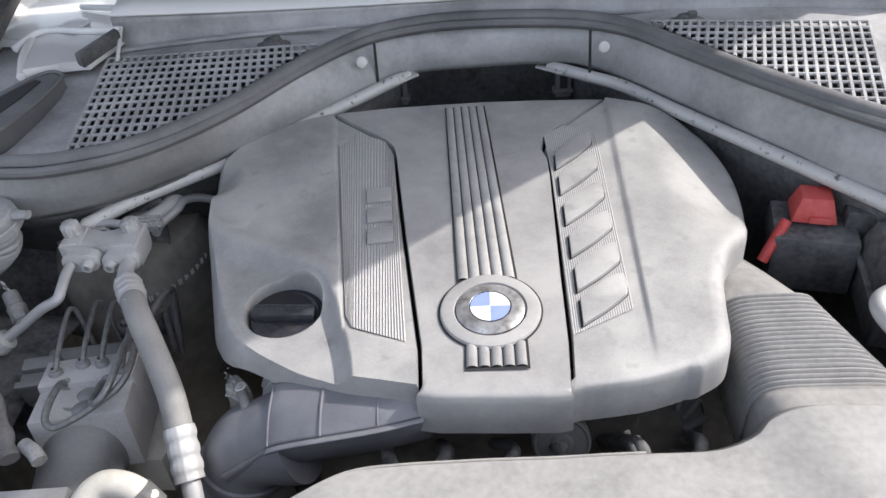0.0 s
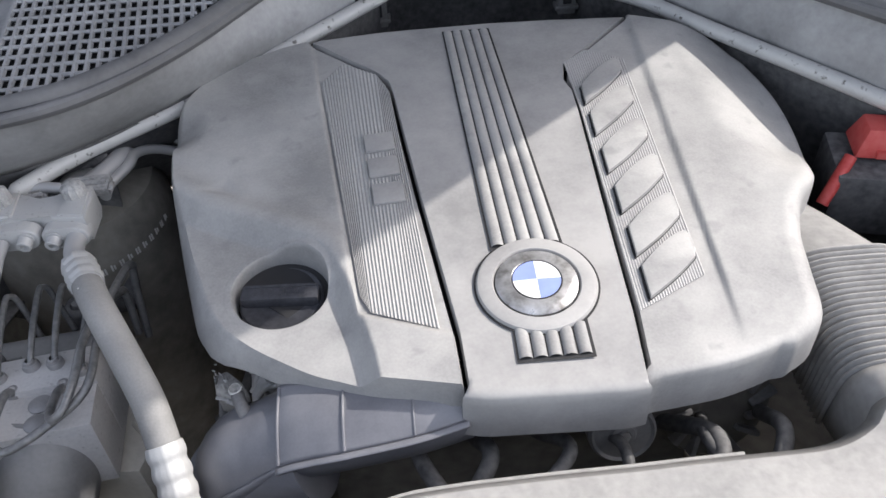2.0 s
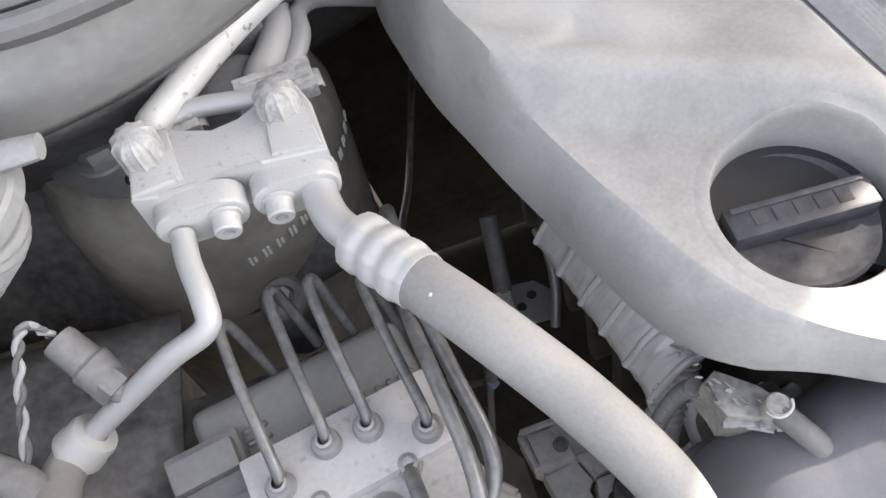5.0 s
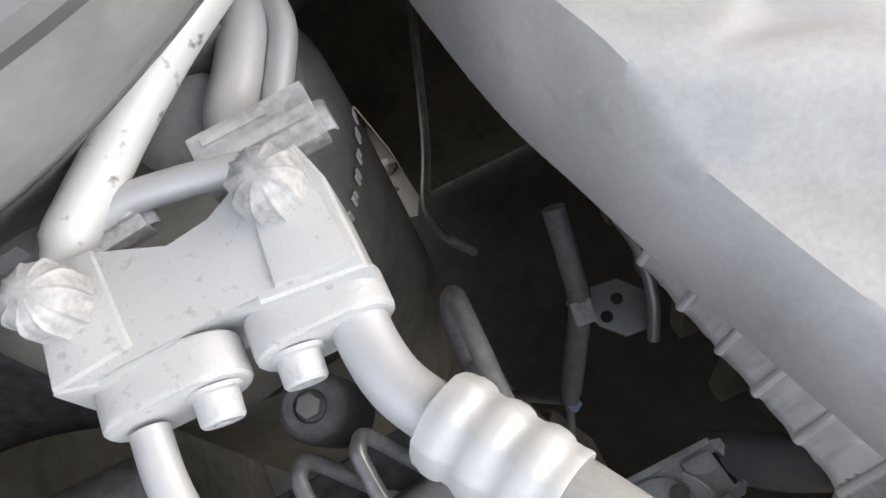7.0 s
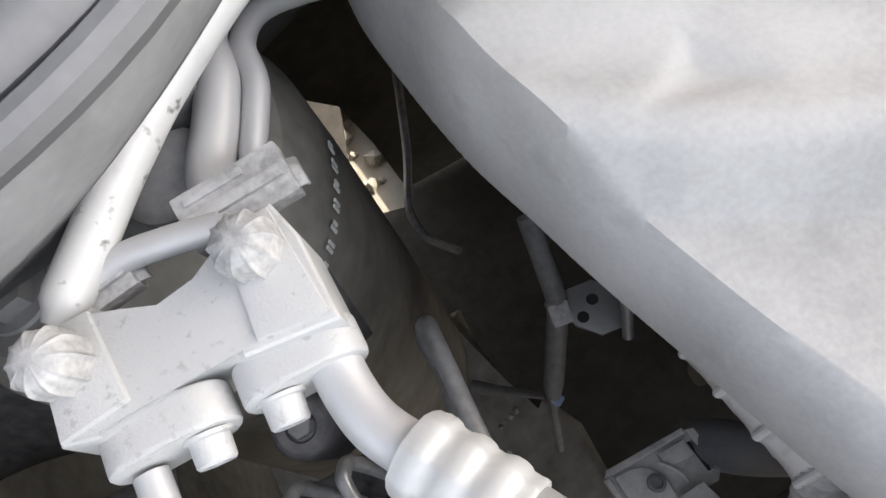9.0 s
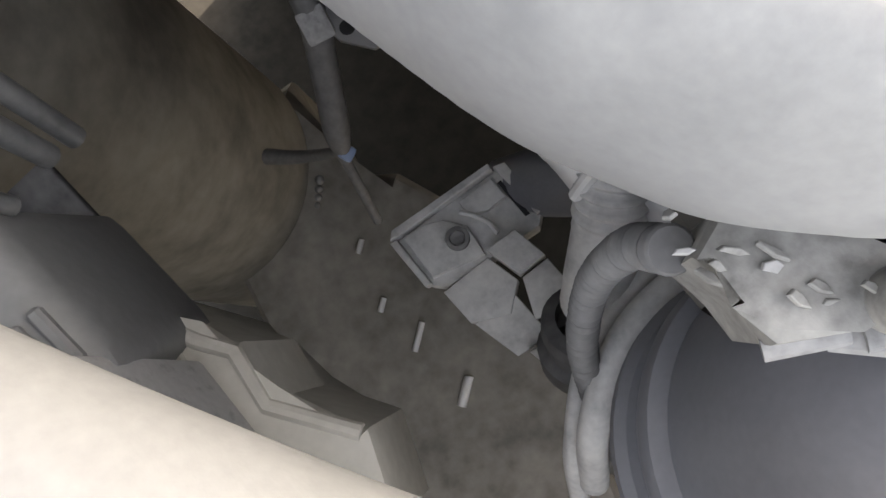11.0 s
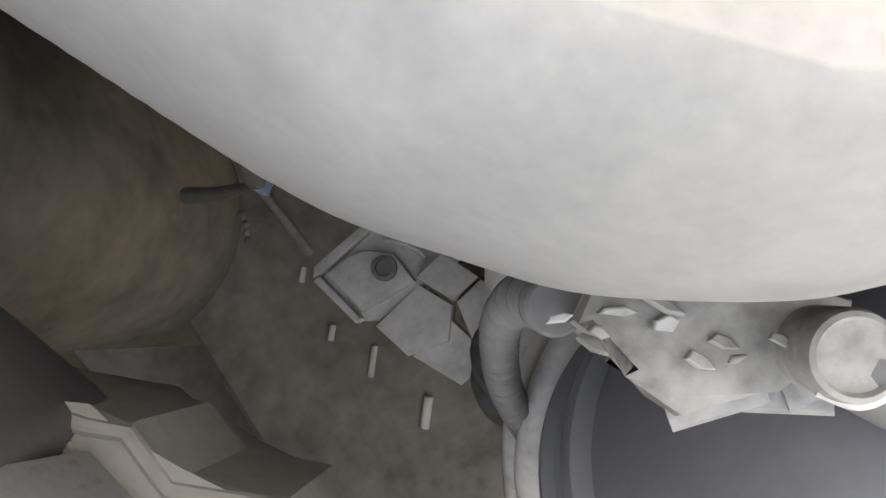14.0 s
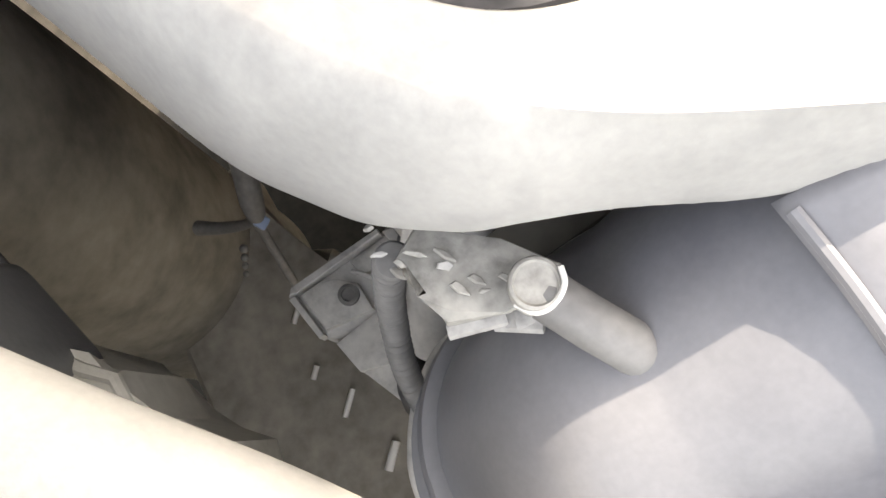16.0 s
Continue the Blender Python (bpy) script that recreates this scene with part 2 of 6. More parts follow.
def lathe(bm, profile, m=Matrix(), seg=28, flute=0.0, flutes=8):
    """Revolves (radius, height) points round z, at the pose m."""
    rings = []
    for r, z in profile:
        if r < 1e-6:
            rings.append([bm.verts.new(m @ Vector((0, 0, z)))])
        else:
            rings.append([bm.verts.new(m @ Vector((r * (1 + flute * ridge(flutes * a)) * math.cos(a), r * (1 + flute * ridge(flutes * a)) * math.sin(a), z)))
                          for a in (2 * math.pi * k / seg for k in range(seg))])
    for a, b in zip(rings, rings[1:]):
        for k in range(seg):
            p = [a[k % len(a)], a[(k + 1) % len(a)], b[(k + 1) % len(b)], b[k % len(b)]]
            q = list(dict.fromkeys(p))
            if len(q) > 2:
                bm.faces.new(q)
    return bm


def block(bm, size, m=Matrix(), bevel=0.002, segs=2, taper=1.0):
    """A box centred on its base, with rounded edges."""
    tmp = bmesh.new()
    sx, sy, sz = size
    v = [tmp.verts.new((x * sx / 2 * (taper if z else 1), y * sy / 2 * (taper if z else 1), z * sz)) for z in (0, 1) for x, y in ((-1, -1), (1, -1), (1, 1), (-1, 1))]
    for f in ((3, 2, 1, 0), (4, 5, 6, 7), (0, 1, 5, 4), (1, 2, 6, 5), (2, 3, 7, 6), (3, 0, 4, 7)):
        tmp.faces.new([v[i] for i in f])
    if bevel:
        bmesh.ops.bevel(tmp, geom=tmp.edges[:], offset=bevel, segments=segs, affect="EDGES", profile=0.6)
    return join(bm, tmp, m)


def join(bm, tmp, m=Matrix()):
    idx = {v: bm.verts.new(m @ v.co) for v in tmp.verts}
    for f in tmp.faces:
        bm.faces.new([idx[v] for v in f.verts])
    tmp.free()
    return bm


def prism(bm, outline, z0, z1, m=Matrix(), bevel=0.002, segs=2):
    """A plate with the given outline in x and y from z0 to z1, edges rounded."""
    tmp = bmesh.new()
    lo = [tmp.verts.new((x, y, z0)) for x, y in outline]
    hi = [tmp.verts.new((x, y, z1)) for x, y in outline]
    top, bot = tmp.faces.new(hi), tmp.faces.new(lo[::-1])
    n = len(lo)
    for i in range(n):
        tmp.faces.new((lo[i], lo[(i + 1) % n], hi[(i + 1) % n], hi[i]))
    if bevel:
        bmesh.ops.bevel(tmp, geom=[e for f in (top, bot) for e in f.edges], offset=bevel, segments=segs, affect="EDGES", profile=0.6)
    return join(bm, tmp, m)


def sheet(bm, f, nu, nv):
    """A grid of f(u, v) over the unit square."""
    g = [[bm.verts.new(f(i / nu, j / nv)) for i in range(nu + 1)] for j in range(nv + 1)]
    for j in range(nv):
        for i in range(nu):
            bm.faces.new((g[j][i], g[j][i + 1], g[j + 1][i + 1], g[j + 1][i]))
    return g


def poly_at(pts, t):
    """The point at the fraction t of the length of a polyline in the plane."""
    p = [Vector(q) for q in pts]
    ls = [(b - a).length for a, b in zip(p, p[1:])]
    d = max(0.0, min(1.0, t)) * sum(ls)
    for a, b, l in zip(p, p[1:], ls):
        if d <= l + 1e-9:
            return a.lerp(b, d / l if l else 0)
        d -= l
    return p[-1]


def curve2(pts, n=6):
    return [Vector((q.x, q.y)) for q in spline([(x, y, 0) for x, y in pts], n)]


def smooth01(a, b, x):
    t = max(0.0, min(1.0, (x - a) / (b - a)))
    return t * t * (3 - 2 * t)


def solid(ob, thickness):
    mod = ob.modifiers.new("thickness", "SOLIDIFY")
    mod.thickness, mod.offset = thickness, -1
    return ob


# ---------------------------------------------------------------- setting
def top_z(x, y):
    """The height of the engine cover's top."""
    return 0.8983 - 0.0072 * x + 0.0745 * y


def wall_between(bm, top, bottom, steps=6, bulge=0.0):
    """A skin from one curve of points to another."""
    a, b = spline(top, steps), spline(bottom, steps)
    n = max(len(a), len(b)) - 1
    pick = lambda c, t: c[min(int(t * (len(c) - 1)), len(c) - 2)].lerp(c[min(int(t * (len(c) - 1)) + 1, len(c) - 1)], t * (len(c) - 1) - min(int(t * (len(c) - 1)), len(c) - 2))

    def f(u, v):
        p = pick(a, u).lerp(pick(b, u), v)
        return p + Vector((0, -bulge * math.sin(math.pi * v), 0))
    sheet(bm, f, n, 8)
    return bm


# ground under and round the car
bm = bmesh.new()
sheet(bm, lambda u, v: Vector(((u - 0.5) * 80, (v - 0.5) * 80, 0)), 16, 16)
tagged(part("ground", bm, gravel_mat), "pale dry gravel ground under the car", "ground", kind="structure")
bm = bmesh.new()
rng = random.Random(4)
for i in range(900):
    x, y = rng.uniform(-1.0, 0.2), rng.uniform(0.7, 1.9)
    r = rng.uniform(0.006, 0.02)
    tmp = bmesh.new()
    bmesh.ops.create_icosphere(tmp, subdivisions=1, radius=r)
    for v in tmp.verts:
        v.co *= rng.uniform(0.75, 1.2)
    join(bm, tmp, pose(x, y, r * 0.3, rng.uniform(0, 90), rng.uniform(0, 90), 0) @ Matrix.Diagonal((1, 1, 0.7, 1)))
tagged(part("gravel", bm, gravel_mat, smooth=False), "loose pale gravel stones on the ground", "gravel", kind="stuff")

SEAL = [(-0.72, 0.86, 1.035), (-0.60, 0.85, 1.04), (-0.519, 0.842, 1.043), (-0.445, 0.838, 1.045), (-0.355, 0.872, 1.045), (-0.272, 0.957, 1.045), (-0.184, 1.098, 1.045),
        (-0.11, 1.183, 1.045), (-0.025, 1.218, 1.045), (0.063, 1.222, 1.045), (0.191, 1.202, 1.045), (0.269, 1.158, 1.045),
        (0.33, 1.071, 1.045), (0.408, 0.956, 1.045), (0.503, 0.836, 1.045), (0.66, 0.70, 1.04)]
WALL = [(-0.72, 0.875, 0.955), (-0.60, 0.855, 0.958), (-0.545, 0.845, 0.96), (-0.45, 0.862, 0.962), (-0.36, 0.915, 0.965), (-0.24, 1.015, 0.968), (-0.122, 1.125, 0.972),
        (-0.045, 1.185, 0.975), (0.06, 1.195, 0.975), (0.180, 1.192, 0.975), (0.228, 1.170, 0.973), (0.270, 1.126, 0.972), (0.358, 0.997, 0.970), (0.434, 0.891, 0.968), (0.505, 0.795, 0.960), (0.66, 0.665, 0.95)]
# cowl wall under the seal, and the seal's lip on it
cowl = thing("cowl_partition", "dusty dark grey plastic cowl partition with a rubber seal along its top", "cowl panel", kind="structure")
bm = bmesh.new()
wall_between(bm, [(x, y, z - 0.008) for x, y, z in SEAL], WALL, 7, 0.01)
solid(part("partition_wall", bm, cowl_mat, cowl), 0.004)
bm = bmesh.new()
wall_between(bm, [(x, y + (0.07 if -0.1 < x < 0.2 else 0.004), z - 0.004) for x, y, z in WALL], [(x * 1.0, y + (0.12 if x < -0.3 else 0.05), 0.80) if x < -0.15 else (x, y + 0.10, 0.55) for x, y, z in WALL], 7)
solid(part("bulkhead", bm, black_mat, cowl), 0.004)
bm = bmesh.new()
low = spline(WALL, 7)
crest = spline([(x, y, z - 0.008) for x, y, z in SEAL], 7)
mid_line = [crest[round(k / 60 * (len(crest) - 1))].lerp(low[round(k / 60 * (len(low) - 1))], 0.55) + Vector((0, -0.0105, 0)) for k in range(61)]
tube(bm, mid_line, 0.0022, 8, 1, False)
part("wall_crease", bm, cowl_mat, cowl)
bm = bmesh.new()
tube(bm, SEAL, 0.011, 12, 8, squash=0.8)
part("seal_bead", bm, rubber_mat, cowl, "rounded grey rubber seal bead")
bm = bmesh.new()
tube(bm, [(x, y - 0.017, z - 0.006) for x, y, z in SEAL], 0.007, 10, 8)
part("seal_lip", bm, rubber_mat, cowl)
for x, y in ((-0.116, 1.126), (0.239, 1.129)):
    bm = bmesh.new()
    lathe(bm, [(0, 0.004), (0.005, 0.0038), (0.008, 0.002), (0.0085, -0.002)], axis_pose((x, y, 1.022), (x, y - 1, 1.4)), 18)
    part("push_rivet", bm, mark_mat, cowl, "pale push rivet")
for x, y in ((-0.098, 1.139), (0.222, 1.140)):
    bm = bmesh.new()
    block(bm, (0.004, 0.004, 0.07), pose(x, y, 0.97, -12, 0, 0), 0.001)
    part("panel_joint", bm, gap_mat, cowl)

# cowl top behind the seal with two slotted grilles
back = [(x, y + 0.012, z - 0.012) for x, y, z in SEAL]
bm = bmesh.new()
wall_between(bm, [(x, y, z - 0.002) for x, y, z in back], [(x * 1.05, 1.47 - 0.12 * x * x, 1.059) for x, y, z in SEAL], 7)
solid(part("cowl_tray", bm, cowl_mat, cowl, "dark dusty cowl tray below the windscreen"), 0.004)


def grille(name, corners, rows, cols, parent, keep):
    """A grid of slanted bars over near-black sheets that stand for the slots' shade, on a four-sided field; keep(x, y)
    says which cells lie inside.
    """
    a, b, c, d = [Vector(p) for p in corners]
    f = lambda u, v: a.lerp(b, u).lerp(d.lerp(c, u), v)
    bm = bmesh.new()
    for j in range(rows + 1):
        run = [f(i / 40, j / rows) for i in range(41)]
        run = [p for p in run if keep(p.x, p.y)]
        if len(run) > 1:
            tube(bm, [run[0], run[-1]], 0.0024, 6, 1, False)
    for i in range(cols + 1):
        run = [f(i / cols, j / 40) for j in range(41)]
        run = [p for p in run if keep(p.x, p.y)]
        if len(run) > 1:
            tube(bm, [run[0] - Vector((0, 0, 0.0008)), run[-1] - Vector((0, 0, 0.0008))], 0.0031, 6, 1, False)
    # dark sheets below the bars paint the shade inside each slot
    shade_bm = bmesh.new()
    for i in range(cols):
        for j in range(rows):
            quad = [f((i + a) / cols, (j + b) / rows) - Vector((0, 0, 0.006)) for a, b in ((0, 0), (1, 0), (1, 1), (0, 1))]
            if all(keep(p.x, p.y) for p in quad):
                shade_bm.faces.new([shade_bm.verts.new(p) for p in quad])
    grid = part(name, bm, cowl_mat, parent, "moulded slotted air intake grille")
    part("slot_shade", shade_bm, gap_mat, grid, smooth=False)
    return grid


seal_line = spline(SEAL, 8)


def behind_seal(x, y):
    i = min(range(1, len(seal_line) - 1), key=lambda k: (seal_line[k].x - x) ** 2 + (seal_line[k].y - y) ** 2)
    q, d = seal_line[i], seal_line[i + 1] - seal_line[i - 1]
    return (d.x * (y - q.y) - d.y * (x - q.x)) / d.xy.length > 0.016


grille("intake_grille", [(-0.447, 0.860, 1.040), (-0.10, 0.860, 1.040), (-0.145, 1.136, 1.050), (-0.492, 1.129, 1.050)], 13, 29, cowl, behind_seal)
grille("intake_grille", [(0.215, 0.850, 1.040), (0.499, 0.800, 1.040), (0.590, 1.093, 1.050), (0.300, 1.146, 1.050)], 15, 24, cowl, behind_seal)
trough_y = lambda x: 1.245 - 0.22 * x * x
trough_z = lambda x: 1.062 + 0.11 * x * x
bm = bmesh.new()
sheet(bm, lambda u, v: (lambda x: Vector((x, trough_y(x) - 0.012 + 0.016 * v + 0.004 * math.sin(math.pi * v), 1.036 + (trough_z(x) - 1.036) * v)))(-0.50 + 1.17 * u), 40, 6)
solid(part("trough_wall", bm, cowl_mat, cowl, "upright dark wall of the wiper trough"), 0.004)
bm = bmesh.new()
tube(bm, [(x, trough_y(x) - 0.034, 1.049) for x in (-0.49, -0.40, -0.28, -0.16)], 0.0035, 8, 4)
part("tray_crease", bm, cowl_mat, cowl)
bm = bmesh.new()
sheet(bm, lambda u, v: (lambda x: Vector((x, trough_y(x) + 0.004 + 0.20 * v, trough_z(x) + 0.004 + 0.05 * v)))(-0.50 + 1.17 * u), 40, 6)
solid(part("scuttle_panel", bm, paint_mat, cowl, "white painted scuttle behind the trough"), 0.004)
for x, y in ((-0.248, 1.152), (0.358, 1.145)):
    bm = bmesh.new()
    lathe(bm, [(0.021, -0.004), (0.020, 0.003), (0.012, 0.006), (0.011, 0.010), (0.007, 0.012), (0, 0.012)], pose(x, y, 1.046) @ Matrix.Diagonal((1.25, 0.75, 1, 1)), 24)
    block(bm, (0.012, 0.010, 0.008), pose(x + 0.006, y - 0.004, 1.054), 0.002)
    part("washer_nozzle", bm, black_mat, cowl)

# windscreen foot, wings and hood close the bay
bm = bmesh.new()
sheet(bm, lambda u, v: Vector((-0.75 + 1.5 * u, 1.40 + 0.75 * v - 0.06 * (2 * u - 1) ** 2, 1.12 + 0.42 * v)), 16, 6)
glass = solid(part("windscreen", bm, paint_mat), 0.006)
tagged(glass, "pale dusty lower edge of the windscreen", "windscreen", kind="structure")
for s in (-1, 1):
    wing = thing("wing", "pale painted inner wing edge of the car", "car wing", "wings of the car", "structure")
    bm = bmesh.new()
    sheet(bm, lambda u, v: Vector((s * (0.70 + 0.06 * v + 0.14 * smooth01(0.3, 1, v)), -0.25 + 1.75 * u, 0.97 + 0.09 * u + 0.03 * math.sin(3 * v) - 0.10 * smooth01(0.75, 1, v))), 24, 10)
    solid(part("wing_panel", bm, paint_mat, wing), 0.004)
    bm = bmesh.new()
    sheet(bm, lambda u, v: Vector((s * (0.70 - 0.05 * math.sin(2.2 * v)), -0.25 + 1.75 * u, 0.97 + 0.09 * u - 0.88 * v)), 24, 10)
    solid(part("inner_wing", bm, deep_mat, wing), 0.004)
shelf = thing("hinge_shelf", "white painted body shelf with a hood hinge beside the cowl", "body panel", kind="structure")
prism_bm = bmesh.new()
prism(prism_bm, [(-0.86, 1.23), (-0.640, 1.195), (-0.618, 1.12), (-0.590, 1.06), (-0.548, 1.088), (-0.500, 1.082), (-0.484, 1.166), (-0.492, 1.19), (-0.50, 1.30), (-0.52, 1.42), (-0.86, 1.46)], 1.052, 1.066, Matrix(), 0.005)
part("shelf_panel", prism_bm, paint_mat, shelf)
for pts, r in ((((-0.640, 1.150, 1.066), (-0.625, 1.196, 1.072), (-0.590, 1.200, 1.074), (-0.540, 1.186, 1.074), (-0.488, 1.188, 1.072)), 0.0055), (((-0.632, 1.190, 1.066), (-0.612, 1.12, 1.066), (-0.588, 1.056, 1.060)), 0.0060),
               (((-0.487, 1.190, 1.074), (-0.478, 1.150, 1.066), (-0.469, 1.109, 1.056)), 0.0030), (((-0.60, 1.31, 1.072), (-0.545, 1.29, 1.074), (-0.50, 1.285, 1.072)), 0.005)):
    bm = bmesh.new()
    tube(bm, pts, r, 12, 8)
    part("pressed_bead", bm, paint_mat, shelf)
bm = bmesh.new()
prism(bm, [(-0.512, 1.078), (-0.498, 1.066), (-0.478, 1.160), (-0.490, 1.172)], 1.062, 1.082, Matrix(), 0.004)
part("rubber_flap", bm, black_mat, shelf, "dark rubber corner flap")
CHANNEL = [(-0.640, 0.880), (-0.615, 0.955), (-0.592, 1.010), (-0.568, 1.060), (-0.548, 1.072), (-0.529, 1.058), (-0.524, 1.023), (-0.528, 0.960), (-0.536, 0.905), (-0.545, 0.872)]
bm = bmesh.new()
prism(bm, CHANNEL, 1.030, 1.058, Matrix(), 0.006, 3)
part("channel_body", bm, rubber_mat, shelf, "dark moulded drain channel")
# dark plate on top of the solid body stands for a shaded hollow
bm = bmesh.new()
prism(bm, [(-0.622, 0.900), (-0.600, 0.962), (-0.578, 1.018), (-0.563, 1.046), (-0.552, 1.040), (-0.556, 0.985), (-0.570, 0.905)], 1.050, 1.0595, Matrix(), 0.001)
part("channel_shade", bm, gap_mat, shelf)
bm = bmesh.new()
tube(bm, [(x, y, 1.058) for x, y in CHANNEL], 0.0028, 10, 6)
part("channel_rim", bm, rubber_mat, shelf)
bm = bmesh.new()
block(bm, (0.034, 0.24, 0.022), pose(-0.705, 1.24, 1.075, 6, 0, 12), 0.004)
block(bm, (0.024, 0.20, 0.030), pose(-0.735, 1.20, 1.09, 14, 0, 12), 0.004)
hinge = part("hinge_arm", bm, black_mat, shelf, "dark steel hinge arm")
for x, y in ((-0.70, 1.18), (-0.715, 1.29)):
    bm = bmesh.new()
    lathe(bm, [(0.013, 0), (0.012, 0.006), (0.006, 0.008), (0, 0.008)], pose(x, y, 1.10), 20)
    part("hinge_bolt", bm, steel_mat, hinge)
bm = bmesh.new()
lathe(bm, [(0.024, 0), (0.022, 0.004), (0.015, 0.005), (0.014, 0.002), (0, 0.002)], pose(-0.583, 1.236, 1.068), 28)
part("round_cap", bm, paint_mat, shelf)
# hood, propped open over the bay
hood = thing("hood", "pale car hood propped wide open over the engine bay", "car hood", kind="structure")
H0, H1 = Vector((0.762, 1.30, 1.10)), Vector((0.765, 0.70, 2.10))
bm = bmesh.new()
sheet(bm, lambda u, v: Vector(((H0.x + (H1.x - H0.x) * v) * (2 * u - 1), H0.y + (H1.y - H0.y) * v + 0.02 * math.sin(math.pi * v) + 0.02 * (1 - (2 * u - 1) ** 2), H0.z + (H1.z - H0.z) * v)), 20, 14)
solid(part("hood_lining", bm, hoodin_mat, hood, "black fibre lining under the hood"), 0.006)
bm = bmesh.new()
sheet(bm, lambda u, v: Vector(((H0.x + (H1.x - H0.x) * v) * (2 * u - 1), 0.012 + H0.y + (H1.y - H0.y) * v + 0.02 * math.sin(math.pi * v) + 0.02 * (1 - (2 * u - 1) ** 2), 0.008 + H0.z + (H1.z - H0.z) * v)), 20, 14)
solid(part("hood_skin", bm, paint_mat, hood), 0.006)

# undertray in a near-black that stands for deep shade, with a small opening towards the ground
HOLE = [Vector(p) for p in ((-0.333, 1.516), (-0.312, 1.408), (-0.301, 1.30), (-0.318, 1.265), (-0.363, 1.277), (-0.384, 1.294), (-0.372, 1.385))]
mid = Vector((-0.334, 1.38))
bm = bmesh.new()


def reach(d, edges):
    """How far along d from mid the nearest of the edges lies."""
    best = 9.0
    for a, b in edges:
        e, w = b - a, a - mid
        den = d.x * e.y - d.y * e.x
        if abs(den) > 1e-9:
            far, along = (w.x * e.y - w.y * e.x) / den, (w.x * d.y - w.y * d.x) / den
            if far > 0 and -1e-6 <= along <= 1 + 1e-6:
                best = min(best, far)
    return best


RIM = [Vector(p) for p in ((0.72, -0.02), (0.72, 2.05), (-0.72, 2.05), (-0.72, -0.02))]
angles = sorted([math.atan2(p.y - mid.y, p.x - mid.x) for p in HOLE + RIM] + [k * math.pi / 12 + 0.01 for k in range(-12, 12)])
rays = [Vector((math.cos(a), math.sin(a))) for a in angles]
ins = [bm.verts.new((*(mid + d * reach(d, list(zip(HOLE, HOLE[1:] + HOLE[:1])))), 0.04)) for d in rays]
outs = [bm.verts.new((*(mid + d * reach(d, list(zip(RIM, RIM[1:] + RIM[:1])))), 0.05)) for d in rays]
for k in range(len(rays)):
    n = (k + 1) % len(rays)
    bm.faces.new((ins[k], ins[n], outs[n], outs[k]))
tagged(solid(part("undertray", bm, pit_shade_mat, smooth=False), 0.01), "grimy undertray, coloured near-black for shade, with an opening to the ground", "undertray", kind="structure")
# unseen panel added as a sun blocker so the deep bay stays dark
bm = bmesh.new()
prism(bm, [(0.76, 0.05), (0.76, 1.02), (-0.45, 1.02), (-0.45, 0.50), (-0.336, 0.345), (-0.317, 0.223), (-0.3017, 0.05)], 1.29, 1.30, Matrix(((1, 0, 0, 0), (0, 0, 1, 0), (0, 1, 0, 0), (0, 0, 0, 1))), 0)
tagged(part("firewall", bm, pit_shade_mat, smooth=False), "dark firewall panel added behind the engine to block the sun", "firewall", kind="structure")
bm = bmesh.new()
sheet(bm, lambda u, v: Vector((-0.75 + 1.5 * u, 0.02 - 0.03 * math.sin(math.pi * u), 0.35 + 0.55 * v)), 10, 6)
tagged(solid(part("front_panel", bm, deep_mat), 0.01), "dark front panel of the engine bay", "front panel", kind="structure")


# ---------------------------------------------------------------- engine cover
def coons(front, rear, left, right):
    """Blends four side curves, each a list of plan points, into a map of the unit square."""
    c00, c10, c01, c11 = front[0], front[-1], rear[0], rear[-1]

    def f(u, v):
        p = poly_at(front, u) * (1 - v) + poly_at(rear, u) * v + poly_at(left, v) * (1 - u) + poly_at(right, v) * u
        return p - (c00 * (1 - u) * (1 - v) + c10 * u * (1 - v) + c01 * (1 - u) * v + c11 * u * v)
    return f


